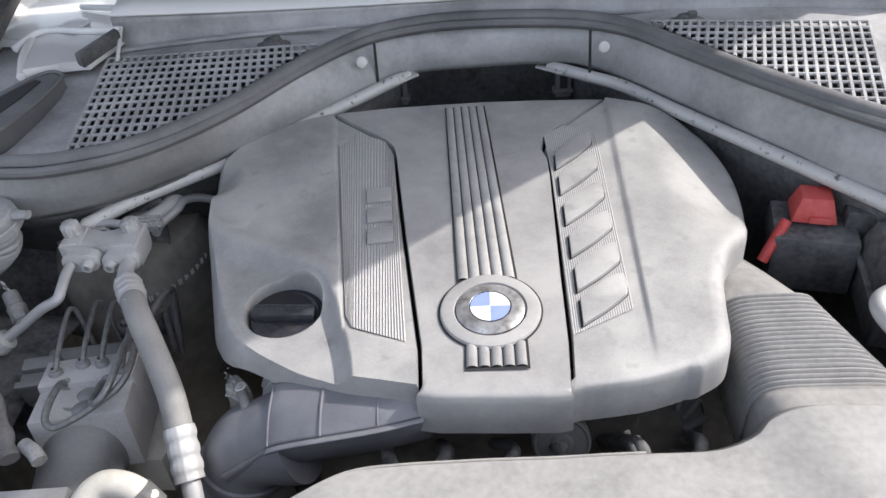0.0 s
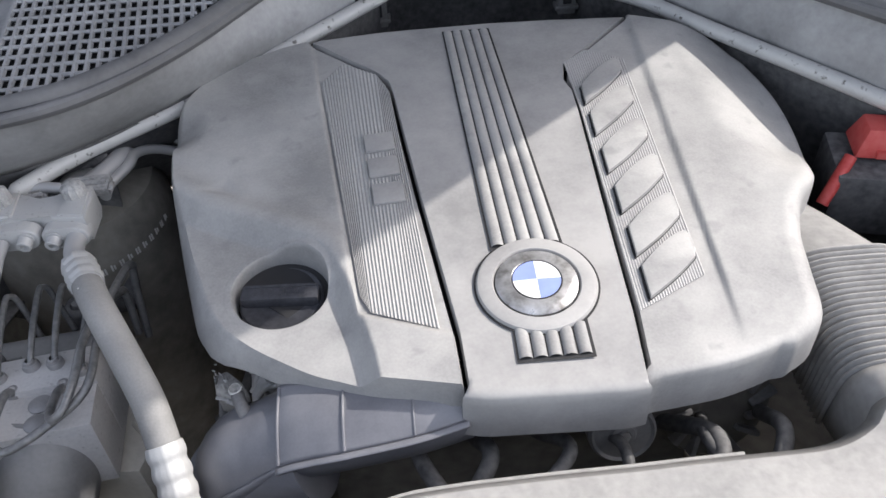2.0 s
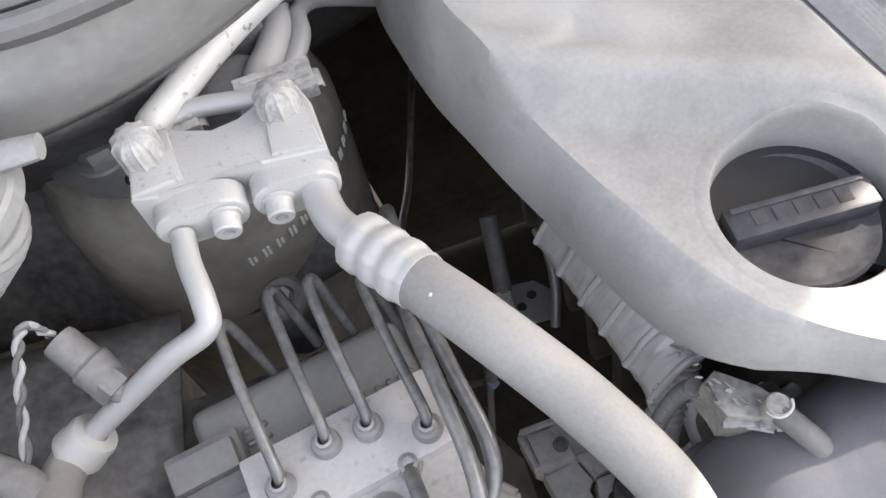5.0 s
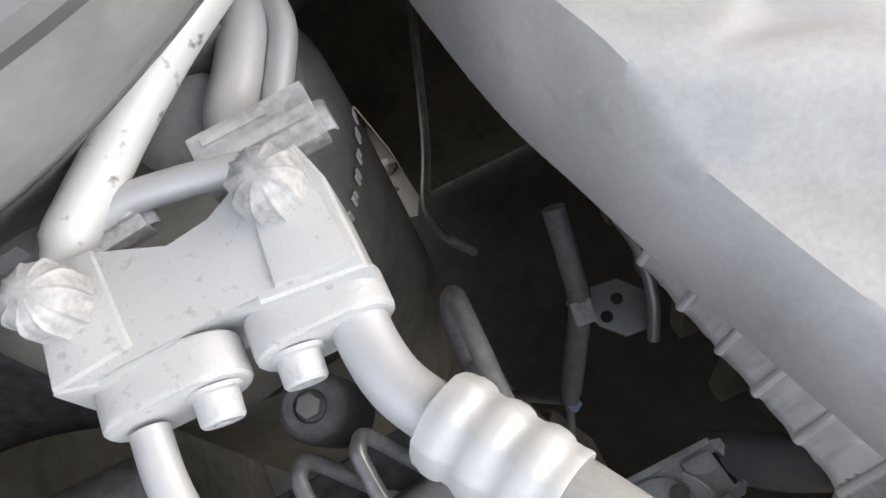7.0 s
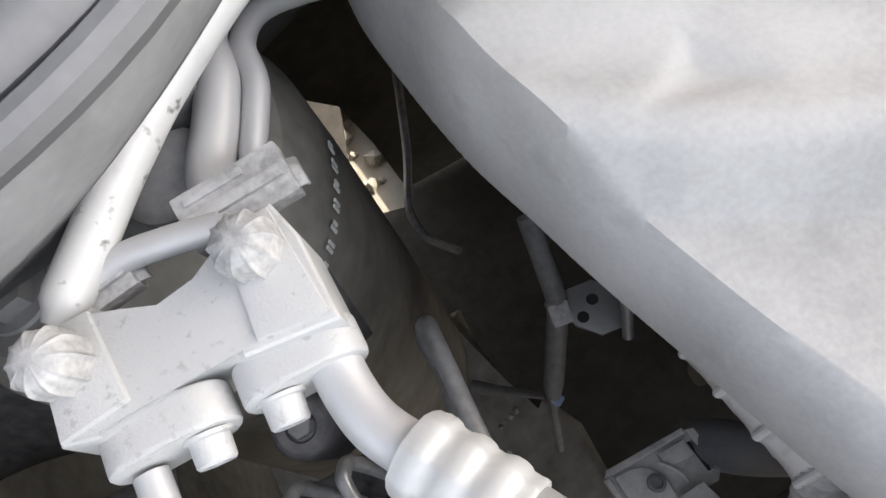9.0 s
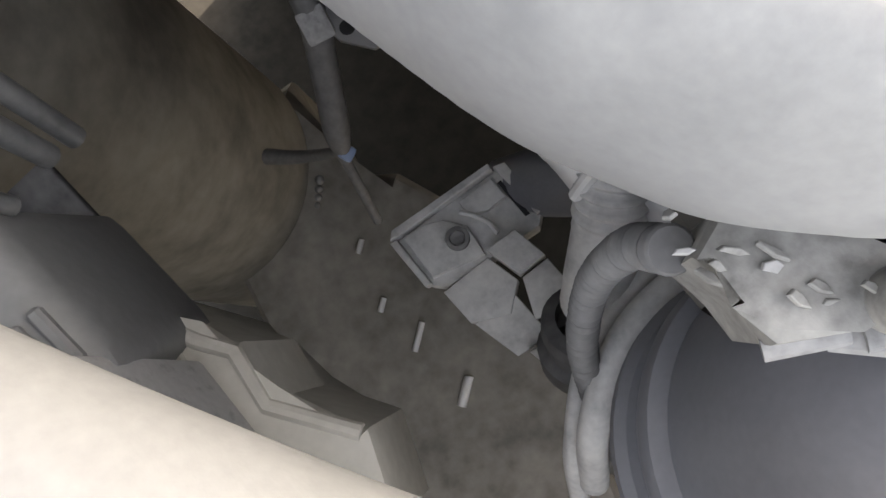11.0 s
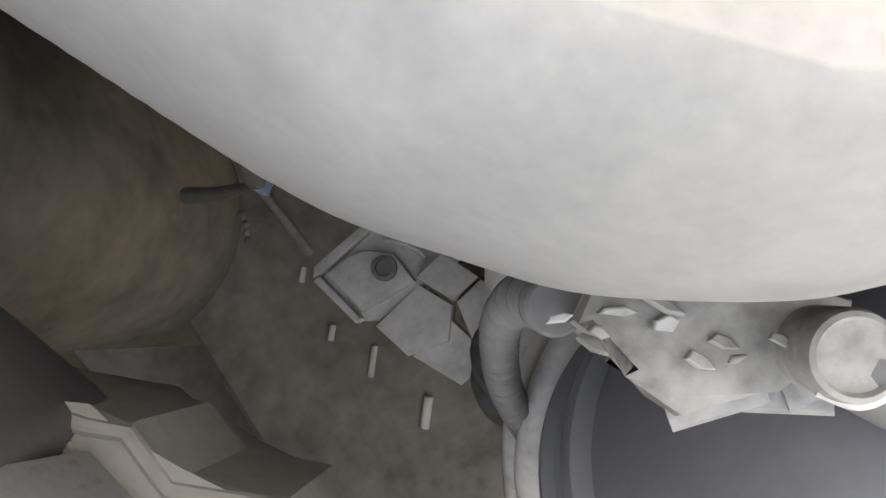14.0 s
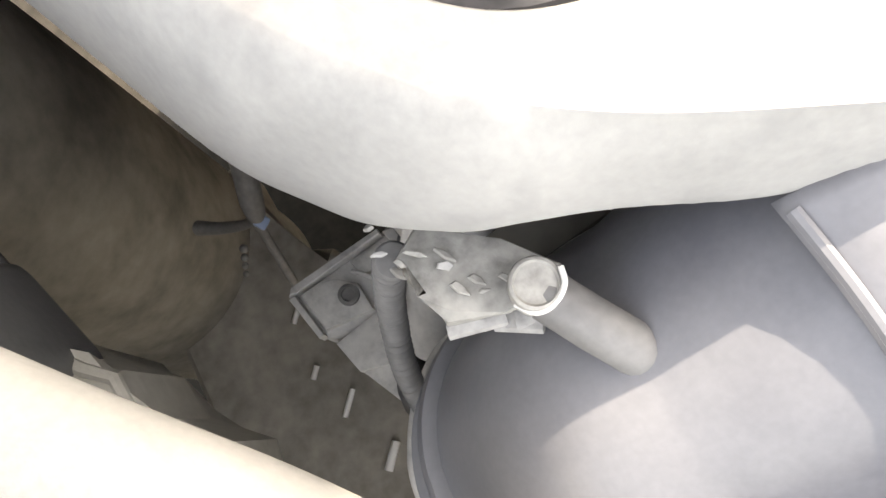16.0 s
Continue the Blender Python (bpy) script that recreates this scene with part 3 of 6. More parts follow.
def panel(name, sides, nu, nv, lift, mat, parent, edges, label="", hole=None, side_out=0.0, lower=None):
    """A moulded panel. sides: front, rear, left, right in plan. edges: which sides are outer (round shoulder and skirt) or gaps."""
    f = coons(*sides)
    bm = bmesh.new()

    def at(u, v):
        p = f(u, v)
        return Vector((p.x, p.y, top_z(p.x, p.y) + lift(p.x, p.y)))
    g = sheet(bm, at, nu, nv)
    loop = [(g[0][i], "front") for i in range(nu)] + [(g[j][nu], "right") for j in range(nv)]
    loop += [(g[nv][i], "rear") for i in range(nu, 0, -1)] + [(g[j][0], "left") for j in range(nv, 0, -1)]
    n = len(loop)
    prof = {"gap": [(0.0006, -0.0012), (0.001, -0.011)]}
    rows = [[v for v, _ in loop]]
    steps = 9 if lower else 6
    foot = spline(lower, 8) if lower else None
    for k in range(1, steps + 1):
        ring = []
        for i, (v, side) in enumerate(loop):
            w = 6
            a, b = loop[(i - w) % n][0].co, loop[(i + w) % n][0].co
            t = Vector((b.x - a.x, b.y - a.y))
            nrm = Vector((t.y, -t.x)).normalized()
            kind, depth, out = edges[side]
            s = k / steps
            if kind == "outer" and side_out:
                out = 0.006 + side_out * smooth01(0.25, 0.95, abs(nrm.x))
            if foot and kind == "outer":
                q = min(foot, key=lambda p: (p.x - v.co.x) ** 2 + (p.y - v.co.y) ** 2)
                gap = max(0.004, (q.xy - v.co.xy).length)
                drop = v.co.z - q.z
                e = min(1.0, s / 0.72)
                o = gap * (e + 0.05 * math.sin(math.pi * e))
                d = drop * e ** (1.2 + 0.7 * smooth01(0.010, 0.024, gap)) + 0.0008 * math.sin(math.pi * min(1, e / 0.4)) + 0.003 * max(0, (s - 0.72) / 0.28)
                if s > 0.9:
                    o -= 0.003
            elif kind == "gap":
                o, d = 0.0012 * min(1, 2 * s), 0.011 * s
            else:
                ang = min(1.0, s / 0.6) * math.pi / 2
                o = out * math.sin(ang) + 0.002 * s
                d = out * 0.8 * (1 - math.cos(ang)) + (depth - out * 0.8) * max(0, (s - 0.6) / 0.4)
            ring.append(bm.verts.new(v.co + Vector((nrm.x * o, nrm.y * o, -d))))
        rows.append(ring)
    for a, b in zip(rows, rows[1:]):
        for i in range(n):
            bm.faces.new((a[i], a[(i + 1) % n], b[(i + 1) % n], b[i]))
    if hole:
        hx, hy, hr = hole
        kill = [fc for fc in bm.faces if (fc.calc_center_median().xy - Vector((hx, hy))).length < hr and fc.normal.z > -2]
        bmesh.ops.delete(bm, geom=kill, context="FACES")
    return part(name, bm, mat, parent, label, angle=50)


SWOOSH = [Vector(p) for p in ((-0.36, 0.862), (-0.30, 0.816), (-0.273, 0.797), (-0.247, 0.776), (-0.212, 0.757), (-0.177, 0.741), (-0.150, 0.727), (-0.131, 0.713), (-0.119, 0.695), (-0.109, 0.673), (-0.100, 0.644), (-0.091, 0.616), (-0.085, 0.592), (-0.078, 0.55))]


def swoosh_side(x, y):
    """Signed distance to the moulded step: positive on the upper side."""
    p, best, sign = Vector((x, y)), 1e9, 1
    for a, b in zip(SWOOSH, SWOOSH[1:]):
        t = max(0, min(1, (p - a).dot(b - a) / (b - a).length_squared))
        q = a.lerp(b, t)
        d = (p - q).length
        if d < best:
            best = d
            sign = 1 if (b - a).x * (p - a).y - (b - a).y * (p - a).x > 0 else -1
    return best * sign


def lift_left(x, y):
    d = swoosh_side(x, y)
    ramp = max(0.0, min(1.0, (d + 0.013) / 0.017))
    h = 0.003 - 0.017 * (1 - 0.75 * ramp - 0.25 * smooth01(-0.013, 0.004, d))
    h += 0.0035 * math.exp(-((d - 0.013) / 0.011) ** 2) * smooth01(-0.09, -0.12, x)
    h += 0.0012 * noise.noise((x * 30, y * 30, 0)) * smooth01(0.01, 0.04, d)
    h -= 0.020 * smooth01(0.05, 0.0, math.hypot(x + 0.30, y - 0.90)) * smooth01(0.0, 0.02, d)
    dent = min((b[0] - a[0]) * (y - a[1]) - (b[1] - a[1]) * (x - a[0]) for a, b in (((-0.256, 0.795), (-0.206, 0.782)), ((-0.206, 0.782), (-0.224, 0.816)), ((-0.224, 0.816), (-0.256, 0.795)))) / 0.04
    h -= 0.0022 * smooth01(-0.002, 0.010, dent)
    line = -0.094 - (y - 0.652) * 0.138
    inside = smooth01(line - 0.006, line - 0.001, x) * smooth01(0.606, 0.614, y + (x + 0.029) * 0.36)
    return h * (1 - inside) - 0.0012 * inside


def lift_center(x, y):
    return 0.0015 + 0.0006 * noise.noise((x * 20, y * 20, 3))


def lift_right(x, y):
    line = 0.208 + (y - 0.641) * 0.041
    h = 0.004 * smooth01(line + 0.002, line + 0.007, x) * smooth01(0.56, 0.66, y)
    return h - 0.03 * smooth01(0.27, 0.37, x) * smooth01(0.74, 0.82, y) + 0.0008 * noise.noise((x * 20, y * 20, 7))


cover = thing("engine_cover", "dusty grey moulded plastic engine cover with a round emblem", "engine cover")
V2 = lambda pts: [Vector(p) for p in pts]
left_sides = (curve2([(-0.2090, 0.6405), (-0.186, 0.6205), (-0.160, 0.6035), (-0.134, 0.5885), (-0.112, 0.5800), (-0.085, 0.571), (-0.016, 0.557)]),
              curve2([(-0.266, 0.985), (-0.225, 1.018), (-0.158, 1.047)]),
              curve2([(-0.2090, 0.6405), (-0.2255, 0.667), (-0.2405, 0.703), (-0.253, 0.737), (-0.268, 0.785), (-0.280, 0.83), (-0.287, 0.88), (-0.286, 0.94), (-0.266, 0.985)]),
              V2([(-0.016, 0.557), (-0.019, 0.607), (-0.042, 0.772), (-0.063, 0.935), (-0.066, 0.955), (-0.078, 0.972), (-0.158, 1.047)]))
OIL = (-0.166, 0.681)
panel("left_panel", left_sides, 120, 150, lift_left, cover_mat, cover,
      {"front": ("outer", 0.042, 0.006), "left": ("outer", 0.042, 0.024), "rear": ("outer", 0.042, 0.012), "right": ("gap", 0, 0)}, hole=(*OIL, 0.0455), side_out=0.020,
      lower=[(-0.012, 0.548, 0.897), (-0.060, 0.564, 0.898), (-0.090, 0.5705, 0.901), (-0.110, 0.5770, 0.903), (-0.132, 0.5845, 0.905), (-0.158, 0.5950, 0.909), (-0.171, 0.6010, 0.910), (-0.189, 0.6120, 0.910), (-0.203, 0.6190, 0.909), (-0.213, 0.6245, 0.906), (-0.2277, 0.6376, 0.901), (-0.2367, 0.6506, 0.899),
             (-0.2477, 0.6706, 0.899), (-0.2592, 0.7066, 0.899), (-0.2676, 0.7346, 0.900), (-0.2786, 0.7716, 0.900), (-0.2876, 0.8066, 0.900), (-0.297, 0.8416, 0.901), (-0.3035, 0.8866, 0.902), (-0.307, 0.930, 0.905), (-0.300, 0.968, 0.912), (-0.277, 1.002, 0.92), (-0.235, 1.035, 0.93), (-0.160, 1.060, 0.94)])
panel("center_panel", (curve2([(-0.010, 0.552), (0.06, 0.550), (0.125, 0.548)]), curve2([(-0.150, 1.047), (-0.05, 1.056), (0.08, 1.058), (0.224, 1.051)]),
      V2([(-0.010, 0.552), (-0.013, 0.607), (-0.036, 0.772), (-0.057, 0.937), (-0.061, 0.957), (-0.073, 0.975), (-0.150, 1.047)]),
      V2([(0.125, 0.548), (0.129, 0.611), (0.131, 0.70), (0.137, 0.88), (0.137, 0.915), (0.131, 0.936), (0.137, 0.966), (0.224, 1.051)])),
      40, 90, lift_center, center_mat, cover, {"front": ("outer", 0.052, 0.007), "left": ("gap", 0, 0), "rear": ("outer", 0.04, 0.008), "right": ("gap", 0, 0)})
panel("right_panel", (curve2([(0.131, 0.558), (0.194, 0.566), (0.245, 0.582)]), curve2([(0.232, 1.052), (0.30, 1.02), (0.34, 0.975)]),
      V2([(0.131, 0.558), (0.135, 0.611), (0.137, 0.70), (0.143, 0.88), (0.143, 0.915), (0.137, 0.936), (0.143, 0.964), (0.232, 1.052)]),
      curve2([(0.245, 0.582), (0.268, 0.605), (0.276, 0.65), (0.285, 0.694), (0.302, 0.734), (0.331, 0.77), (0.345, 0.816), (0.354, 0.88), (0.352, 0.93), (0.34, 0.975)])),
      70, 110, lift_right, cover_mat, cover, {"front": ("outer", 0.048, 0.008), "left": ("gap", 0, 0), "rear": ("outer", 0.046, 0.012), "right": ("outer", 0.046, 0.014)}, side_out=0.010)
# dark base seen in the gaps between the panels
bm = bmesh.new()
prism(bm, [(-0.21, 0.70), (-0.09, 0.60), (0.24, 0.60), (0.26, 0.70), (0.33, 0.90), (0.22, 1.03), (-0.15, 1.03), (-0.25, 0.95)], 0.918, 0.925, Matrix(), 0)
base = part("base_plate", bm, gap_mat, cover, smooth=False)
for v in base.data.vertices:
    v.co.z += 0.0745 * v.co.y - 0.0745 * 0.55 - 0.012


def ribbed(name, sides, count, depth, lift, mat, parent):
    f = coons(*sides)
    bm = bmesh.new()

    def at(u, v):
        p = f(u, v)
        w = u * count
        return Vector((p.x, p.y, top_z(p.x, p.y) + lift + depth * (0.5 - abs((w % 1) - 0.5)) * 2))
    sheet(bm, at, count * 4, 40)
    return part(name, bm, mat, parent, smooth=False)


ribbed("ribbed_inlay", (V2([(-0.094, 0.652), (-0.085, 0.634), (-0.029, 0.612)]), V2([(-0.137, 0.963), (-0.113, 0.998), (-0.075, 0.972), (-0.061, 0.938)]),
       V2([(-0.094, 0.652), (-0.137, 0.963)]), V2([(-0.029, 0.612), (-0.061, 0.938)])), 24, 0.0013, 0.0002, rib_mat, cover)
ribbed("ribbed_inlay", (V2([(0.1345, 0.612), (0.199, 0.645)]), V2([(0.1375, 0.968), (0.165, 0.990), (0.203, 0.965)]), V2([(0.1345, 0.612), (0.1395, 0.88), (0.1375, 0.968)]),
       V2([(0.199, 0.645), (0.206, 0.965)])), 26, 0.0006, 0.0014, rib_mat, cover)
# raised brand marking as plain bars
for y in (0.774, 0.812, 0.850):
    bm = bmesh.new()
    block(bm, (0.030, 0.028, 0.0035), Matrix.Translation((-0.070 - 0.1 * (y - 0.81), y, top_z(-0.07, y) + 0.0010)) @ pose(0, 0, 0, 4, 0, 5), 0.0012)
    part("raised_bar", bm, center_mat, cover)
# five-bar spine
for y0, y1 in ((0.6925, 1.046), (0.573, 0.606)):
    xl = lambda y: 0.005 + (1.05 - y) * 0.0444 if y > 0.65 else 0.0285
    xr = lambda y: 0.0615 + (1.05 - y) * 0.068 if y > 0.65 else 0.0905
    bm = bmesh.new()
    sheet(bm, lambda u, v: (lambda y: Vector((xl(y) + (xr(y) - xl(y)) * u, y, top_z(0.05, y) + 0.0028)))(y0 - 0.002 + (y1 - y0 + 0.004) * v), 2, 24)
    part("spine_recess", bm, gap_mat, cover, smooth=False)
    for k in range(5):
        bm = bmesh.new()

        def bar(u, v):
            y = y0 + 0.0015 + (y1 - y0 - 0.003) * v
            w = xr(y) - xl(y)
            x = xl(y) + w * (0.030 + 0.19 * k + 0.172 * u)
            return Vector((x, y, top_z(x, y) + 0.0028 + 0.0028 * math.sin(math.pi * u) ** 0.5))
        sheet(bm, bar, 8, 24)
        part("spine_bar", bm, cover_mat, cover)
# emblem
tilt = pose(0, 0, 0, math.degrees(math.atan(0.0745)), 0, 0)
EM = Matrix.Translation((0.0555, 0.648, top_z(0.0555, 0.648) + 0.001)) @ tilt
bm = bmesh.new()
lathe(bm, [(0.0515, -0.002), (0.0515, 0.0025), (0.050, 0.005), (0.047, 0.006), (0.0375, 0.006), (0.0362, 0.004), (0.0362, 0.0)], EM, 64)
bezel = part("emblem_bezel", bm, center_mat, cover)
for r0, r1, h in ((0.0512, 0.0532, 0.0024), (0.0340, 0.0366, 0.0030), (0.0203, 0.0212, 0.0088)):
    bm = bmesh.new()
    lathe(bm, [(r0, h - 0.001), (r0, h), (r1, h), (r1, h - 0.001)], EM, 64)
    part("emblem_groove", bm, gap_mat, bezel)
bm = bmesh.new()
lathe(bm, [(0.0350, 0.002), (0.0350, 0.0052), (0.0338, 0.0062), (0.026, 0.0078), (0.0218, 0.0084), (0.0208, 0.0078), (0, 0.008)], EM, 64)
emblem = part("emblem_disc", bm, chrome_mat, cover, "tarnished chrome emblem disc")
for k in range(4):
    bm = bmesh.new()
    c = bm.verts.new(EM @ Vector((0, 0, 0.0093)))
    arc = [bm.verts.new(EM @ Vector((0.0206 * math.cos(a), 0.0206 * math.sin(a), 0.0086))) for a in (math.pi / 2 * k + math.pi / 24 * i for i in range(13))]
    for a, b in zip(arc, arc[1:]):
        bm.faces.new((c, a, b))
    part("emblem_quarter", bm, (white_mat, blue_mat)[k % 2], emblem)
# six raised pads on the right inlay
for i, y in enumerate((0.620, 0.667, 0.720, 0.775, 0.832, 0.884)):
    bm = bmesh.new()
    dx, dy = 0.052, 0.042 + 0.002 * i
    h = 0.034 if i < 5 else 0.030
    out = curve2([(0.146, y + 0.002), (0.172, y + dy * 0.5), (0.191, y + dy - 0.004), (0.1965, y + dy + 0.004), (0.197, y + dy + h - 0.010), (0.193, y + dy + h - 0.003), (0.172, y + dy * 0.62 + h), (0.147, y + h + 0.003)], 3)
    prism(bm, [tuple(p) for p in out], 0.0, 0.0050, Matrix.Translation((0, 0, 0)), 0.0020)
    for v in bm.verts:
        v.co.z += top_z(v.co.x, v.co.y) + 0.0015
    part("raised_pad", bm, cover_mat, cover)
    mx, my = sum(p.x for p in out) / len(out), sum(p.y for p in out) / len(out)
    bm = bmesh.new()
    prism(bm, [(mx + (p.x - mx) * 1.055, my + (p.y - my) * 1.045) for p in out], 0.0, 0.0006, Matrix(), 0)
    for v in bm.verts:
        v.co.z += top_z(v.co.x, v.co.y) + 0.0018
    part("pad_outline", bm, gap_mat, cover, smooth=False)
    bm = bmesh.new()
    prism(bm, [(0.1440, y + 0.001), (0.1456, y + 0.001), (0.1462, y + h + 0.004), (0.1446, y + h + 0.004)], 0.0, 0.0012, Matrix.Translation((0, 0, top_z(0.145, y) + 0.0020)), 0)
    part("pad_joint", bm, gap_mat, cover, smooth=False)
# oil filler: rim of the opening, cap below
bm = bmesh.new()
OT = Matrix.Translation((*OIL, top_z(*OIL) - 0.010)) @ pose(0, 0, 0, 2, -2, 0)


def rim(u, v):
    a = 2 * math.pi * u
    r, dz = ((0.0525, -0.0003), (0.0490, 0.0002), (0.0460, 0.0005), (0.0440, 0.0003), (0.0430, -0.0010), (0.0424, -0.005), (0.0415, -0.034))[round(v * 6)]
    x, y = OIL[0] + r * math.cos(a), OIL[1] + r * math.sin(a)
    w = max(r, 0.0475)
    q = (OIL[0] + w * math.cos(a), OIL[1] + w * math.sin(a))
    return Vector((x, y, top_z(*q) + lift_left(*q) + dz))


sheet(bm, rim, 72, 6)
part("filler_rim", bm, cover_mat, cover)
bm = bmesh.new()
lathe(bm, [(0.0420, -0.030), (0, -0.031)], OT, 40)
part("filler_well", bm, gap_mat, cover)
oil_cap = thing("oil_filler_cap", "black plastic oil filler cap with a raised grip bar", "oil cap")
CT = OT @ pose(-0.002, 0.0, -0.030, 0, 0, -5)
bm = bmesh.new()
lathe(bm, [(0.038, 0), (0.038, 0.012), (0.0365, 0.014), (0.034, 0.0128), (0.031, 0.0115), (0, 0.0115)], CT, 48)
part("cap_body", bm, gloss_mat, oil_cap)
bm = bmesh.new()
block(bm, (0.070, 0.017, 0.013), CT @ pose(0, 0, 0.010), 0.002)
block(bm, (0.064, 0.003, 0.0012), CT @ pose(0, 0.0062, 0.0228), 0.0004)
part("grip_bar", bm, gloss_mat, oil_cap)
for k in range(5):
    bm = bmesh.new()
    block(bm, (0.007, 0.008, 0.0006), CT @ pose(-0.020 + 0.010 * k, 0, 0.0229), 0.0002, 1)
    part("raised_mark", bm, gloss_mat, oil_cap)


# ---------------------------------------------------------------- refrigerant line block
def obround(c1, c2, r, n=10):
    """Outline round two centres in the plane."""
    a = math.atan2(c2[1] - c1[1], c2[0] - c1[0])
    pts = [(c2[0] + r * math.cos(a - math.pi / 2 + math.pi * k / n), c2[1] + r * math.sin(a - math.pi / 2 + math.pi * k / n)) for k in range(n + 1)]
    return pts + [(c1[0] + r * math.cos(a + math.pi / 2 + math.pi * k / n), c1[1] + r * math.sin(a + math.pi / 2 + math.pi * k / n)) for k in range(n + 1)]


def hexa(r):
    return [(r * math.cos(math.pi / 3 * k), r * math.sin(math.pi / 3 * k)) for k in range(6)]


UPRIGHT = Matrix(((1, 0, 0, 0), (0, 0, 1, 0), (0, 1, 0, 0), (0, 0, 0, 1)))  # plan x, y to x, z; height to y

ac = thing("refrigerant_block", "chalky grey aluminium refrigerant line block with two service ports", "line block")
bm = bmesh.new()
prism(bm, [(-0.464, 0.797), (-0.463, 0.815), (-0.460, 0.832), (-0.452, 0.838), (-0.440, 0.838), (-0.434, 0.830), (-0.419, 0.8235), (-0.403, 0.826), (-0.396, 0.833), (-0.390, 0.841),
           (-0.370, 0.841), (-0.3655, 0.825), (-0.3645, 0.790), (-0.398, 0.794), (-0.411, 0.799), (-0.45, 0.793)], 0.918, 0.948, Matrix(), 0.0025, 3)
prism(bm, [(-0.4625, 0.797), (-0.4615, 0.832), (-0.452, 0.8365), (-0.441, 0.836), (-0.437, 0.800)], 0.944, 0.9505, Matrix(), 0.002, 2)
prism(bm, [(-0.392, 0.7965), (-0.390, 0.838), (-0.371, 0.839), (-0.3665, 0.793)], 0.944, 0.9500, Matrix(), 0.002, 2)
part("block_body", bm, alu_mat, ac)
for p, q in (((-0.4460, 0.9325), (-0.4235, 0.9325)), ((-0.3755, 0.9305), (-0.3965, 0.9310))):
    bm = bmesh.new()
    prism(bm, obround(p, q, 0.0125), 0.7815, 0.797, UPRIGHT, 0.0025, 3)
    part("pipe_flange", bm, alu_mat, ac)
    bm = bmesh.new()
    M = axis_pose((q[0], 0.7825, q[1]), (q[0] - 0.006, 0.70, q[1] - 0.014))
    lathe(bm, [(0.009, 0), (0.009, 0.0015), (0.0072, 0.002), (0.0070, 0.0098), (0.0062, 0.0108), (0.0034, 0.0106), (0.0032, 0.006), (0, 0.006)], M, 22)
    part("socket_bolt", bm, alu_mat, ac, "dusty socket-head bolt")
for x, y, z in ((-0.4535, 0.8215, 0.9445), (-0.3815, 0.8265, 0.9415)):
    bm = bmesh.new()
    lathe(bm, [(0.0125, -0.004), (0.0125, 0.002), (0.011, 0.004), (0.0085, 0.0045)], pose(x, y, z), 24)
    port = part("service_port", bm, alu_mat, ac)
    bm = bmesh.new()
    lathe(bm, [(0.0104, 0.0), (0.0112, 0.001), (0.0110, 0.0125), (0.0104, 0.0158), (0.0084, 0.0184), (0.0050, 0.0200), (0.0020, 0.0204), (0, 0.0204)], pose(x, y, z + 0.004, 5, -3, 20), 120, 0.055, 10)
    part("port_cap", bm, clearcap_mat, port, "chalky fluted dust cap")
for k, (x, y, z, w, d, rz) in enumerate(((-0.3815, 0.8565, 0.931, 0.044, 0.022, 3), (-0.4425, 0.8490, 0.931, 0.032, 0.015, 8))):
    bm = bmesh.new()
    M = pose(x, y, z, 10, 0, rz)
    block(bm, (w, d, 0.010), M, 0.0012)
    clip = part("pipe_clip", bm, clearcap_mat, ac, "worn grey pipe clip")
    for size, at in (((w * 0.9, d * 0.22, 0.0028), (0, -d * 0.05, 0.0095)), ((w * 0.55, d * 0.16, 0.0022), (-w * 0.12, d * 0.30, 0.0092)), ((w * 0.12, d * 0.5, 0.016), (-w * 0.46, -d * 0.2, -0.010))):
        bm = bmesh.new()
        block(bm, size, M @ pose(*at), 0.0007)
        part("clip_ridge", bm, clearcap_mat, clip)
    bm = bmesh.new()
    coil = [M @ Vector((w / 2 - 0.0005 + (0.0044 - 0.00075 * a) * math.cos(a), -d * 0.42, 0.004 + (0.0044 - 0.00075 * a) * math.sin(a))) for a in (0.45 * k for k in range(11))]
    rim_a = [bm.verts.new(p) for p in coil]
    rim_b = [bm.verts.new(p + M.to_3x3() @ Vector((0, d * 0.55, 0))) for p in coil]
    for i in range(len(coil) - 1):
        bm.faces.new((rim_a[i], rim_a[i + 1], rim_b[i + 1], rim_b[i]))
    solid(part("clip_curl", bm, clearcap_mat, clip, "curled end of the clip"), 0.0009)

line = thing("refrigerant_pipe", "bare aluminium refrigerant pipes running behind the block", "pipe")
bm = bmesh.new()
tube(bm, [(-0.381, 0.838, 0.928), (-0.3895, 0.864, 0.927), (-0.3895, 0.882, 0.923), (-0.380, 0.901, 0.922), (-0.372, 0.921, 0.922), (-0.369, 0.946, 0.922), (-0.352, 0.975, 0.915), (-0.31, 0.995, 0.895)], 0.0100, 20, 8)
part("thick_pipe", bm, pipe_mat, line)
bm = bmesh.new()
tube(bm, [(-0.373, 0.862, 0.916), (-0.3735, 0.880, 0.917), (-0.367, 0.894, 0.918), (-0.3585, 0.913, 0.919), (-0.356, 0.936, 0.918), (-0.340, 0.960, 0.905), (-0.30, 0.975, 0.88)], 0.0058, 16, 8)
part("thin_pipe", bm, pipe_mat, line)
bm = bmesh.new()
tube(bm, [(-0.452, 0.836, 0.93), (-0.446, 0.848, 0.938), (-0.43, 0.853, 0.941), (-0.41, 0.8505, 0.941), (-0.39, 0.846, 0.940)], 0.0058, 16, 8)
part("cross_pipe", bm, pipe_mat, line)

low = thing("low_pressure_pipe", "bent aluminium pipe leaving the line block into a hose", "pipe")
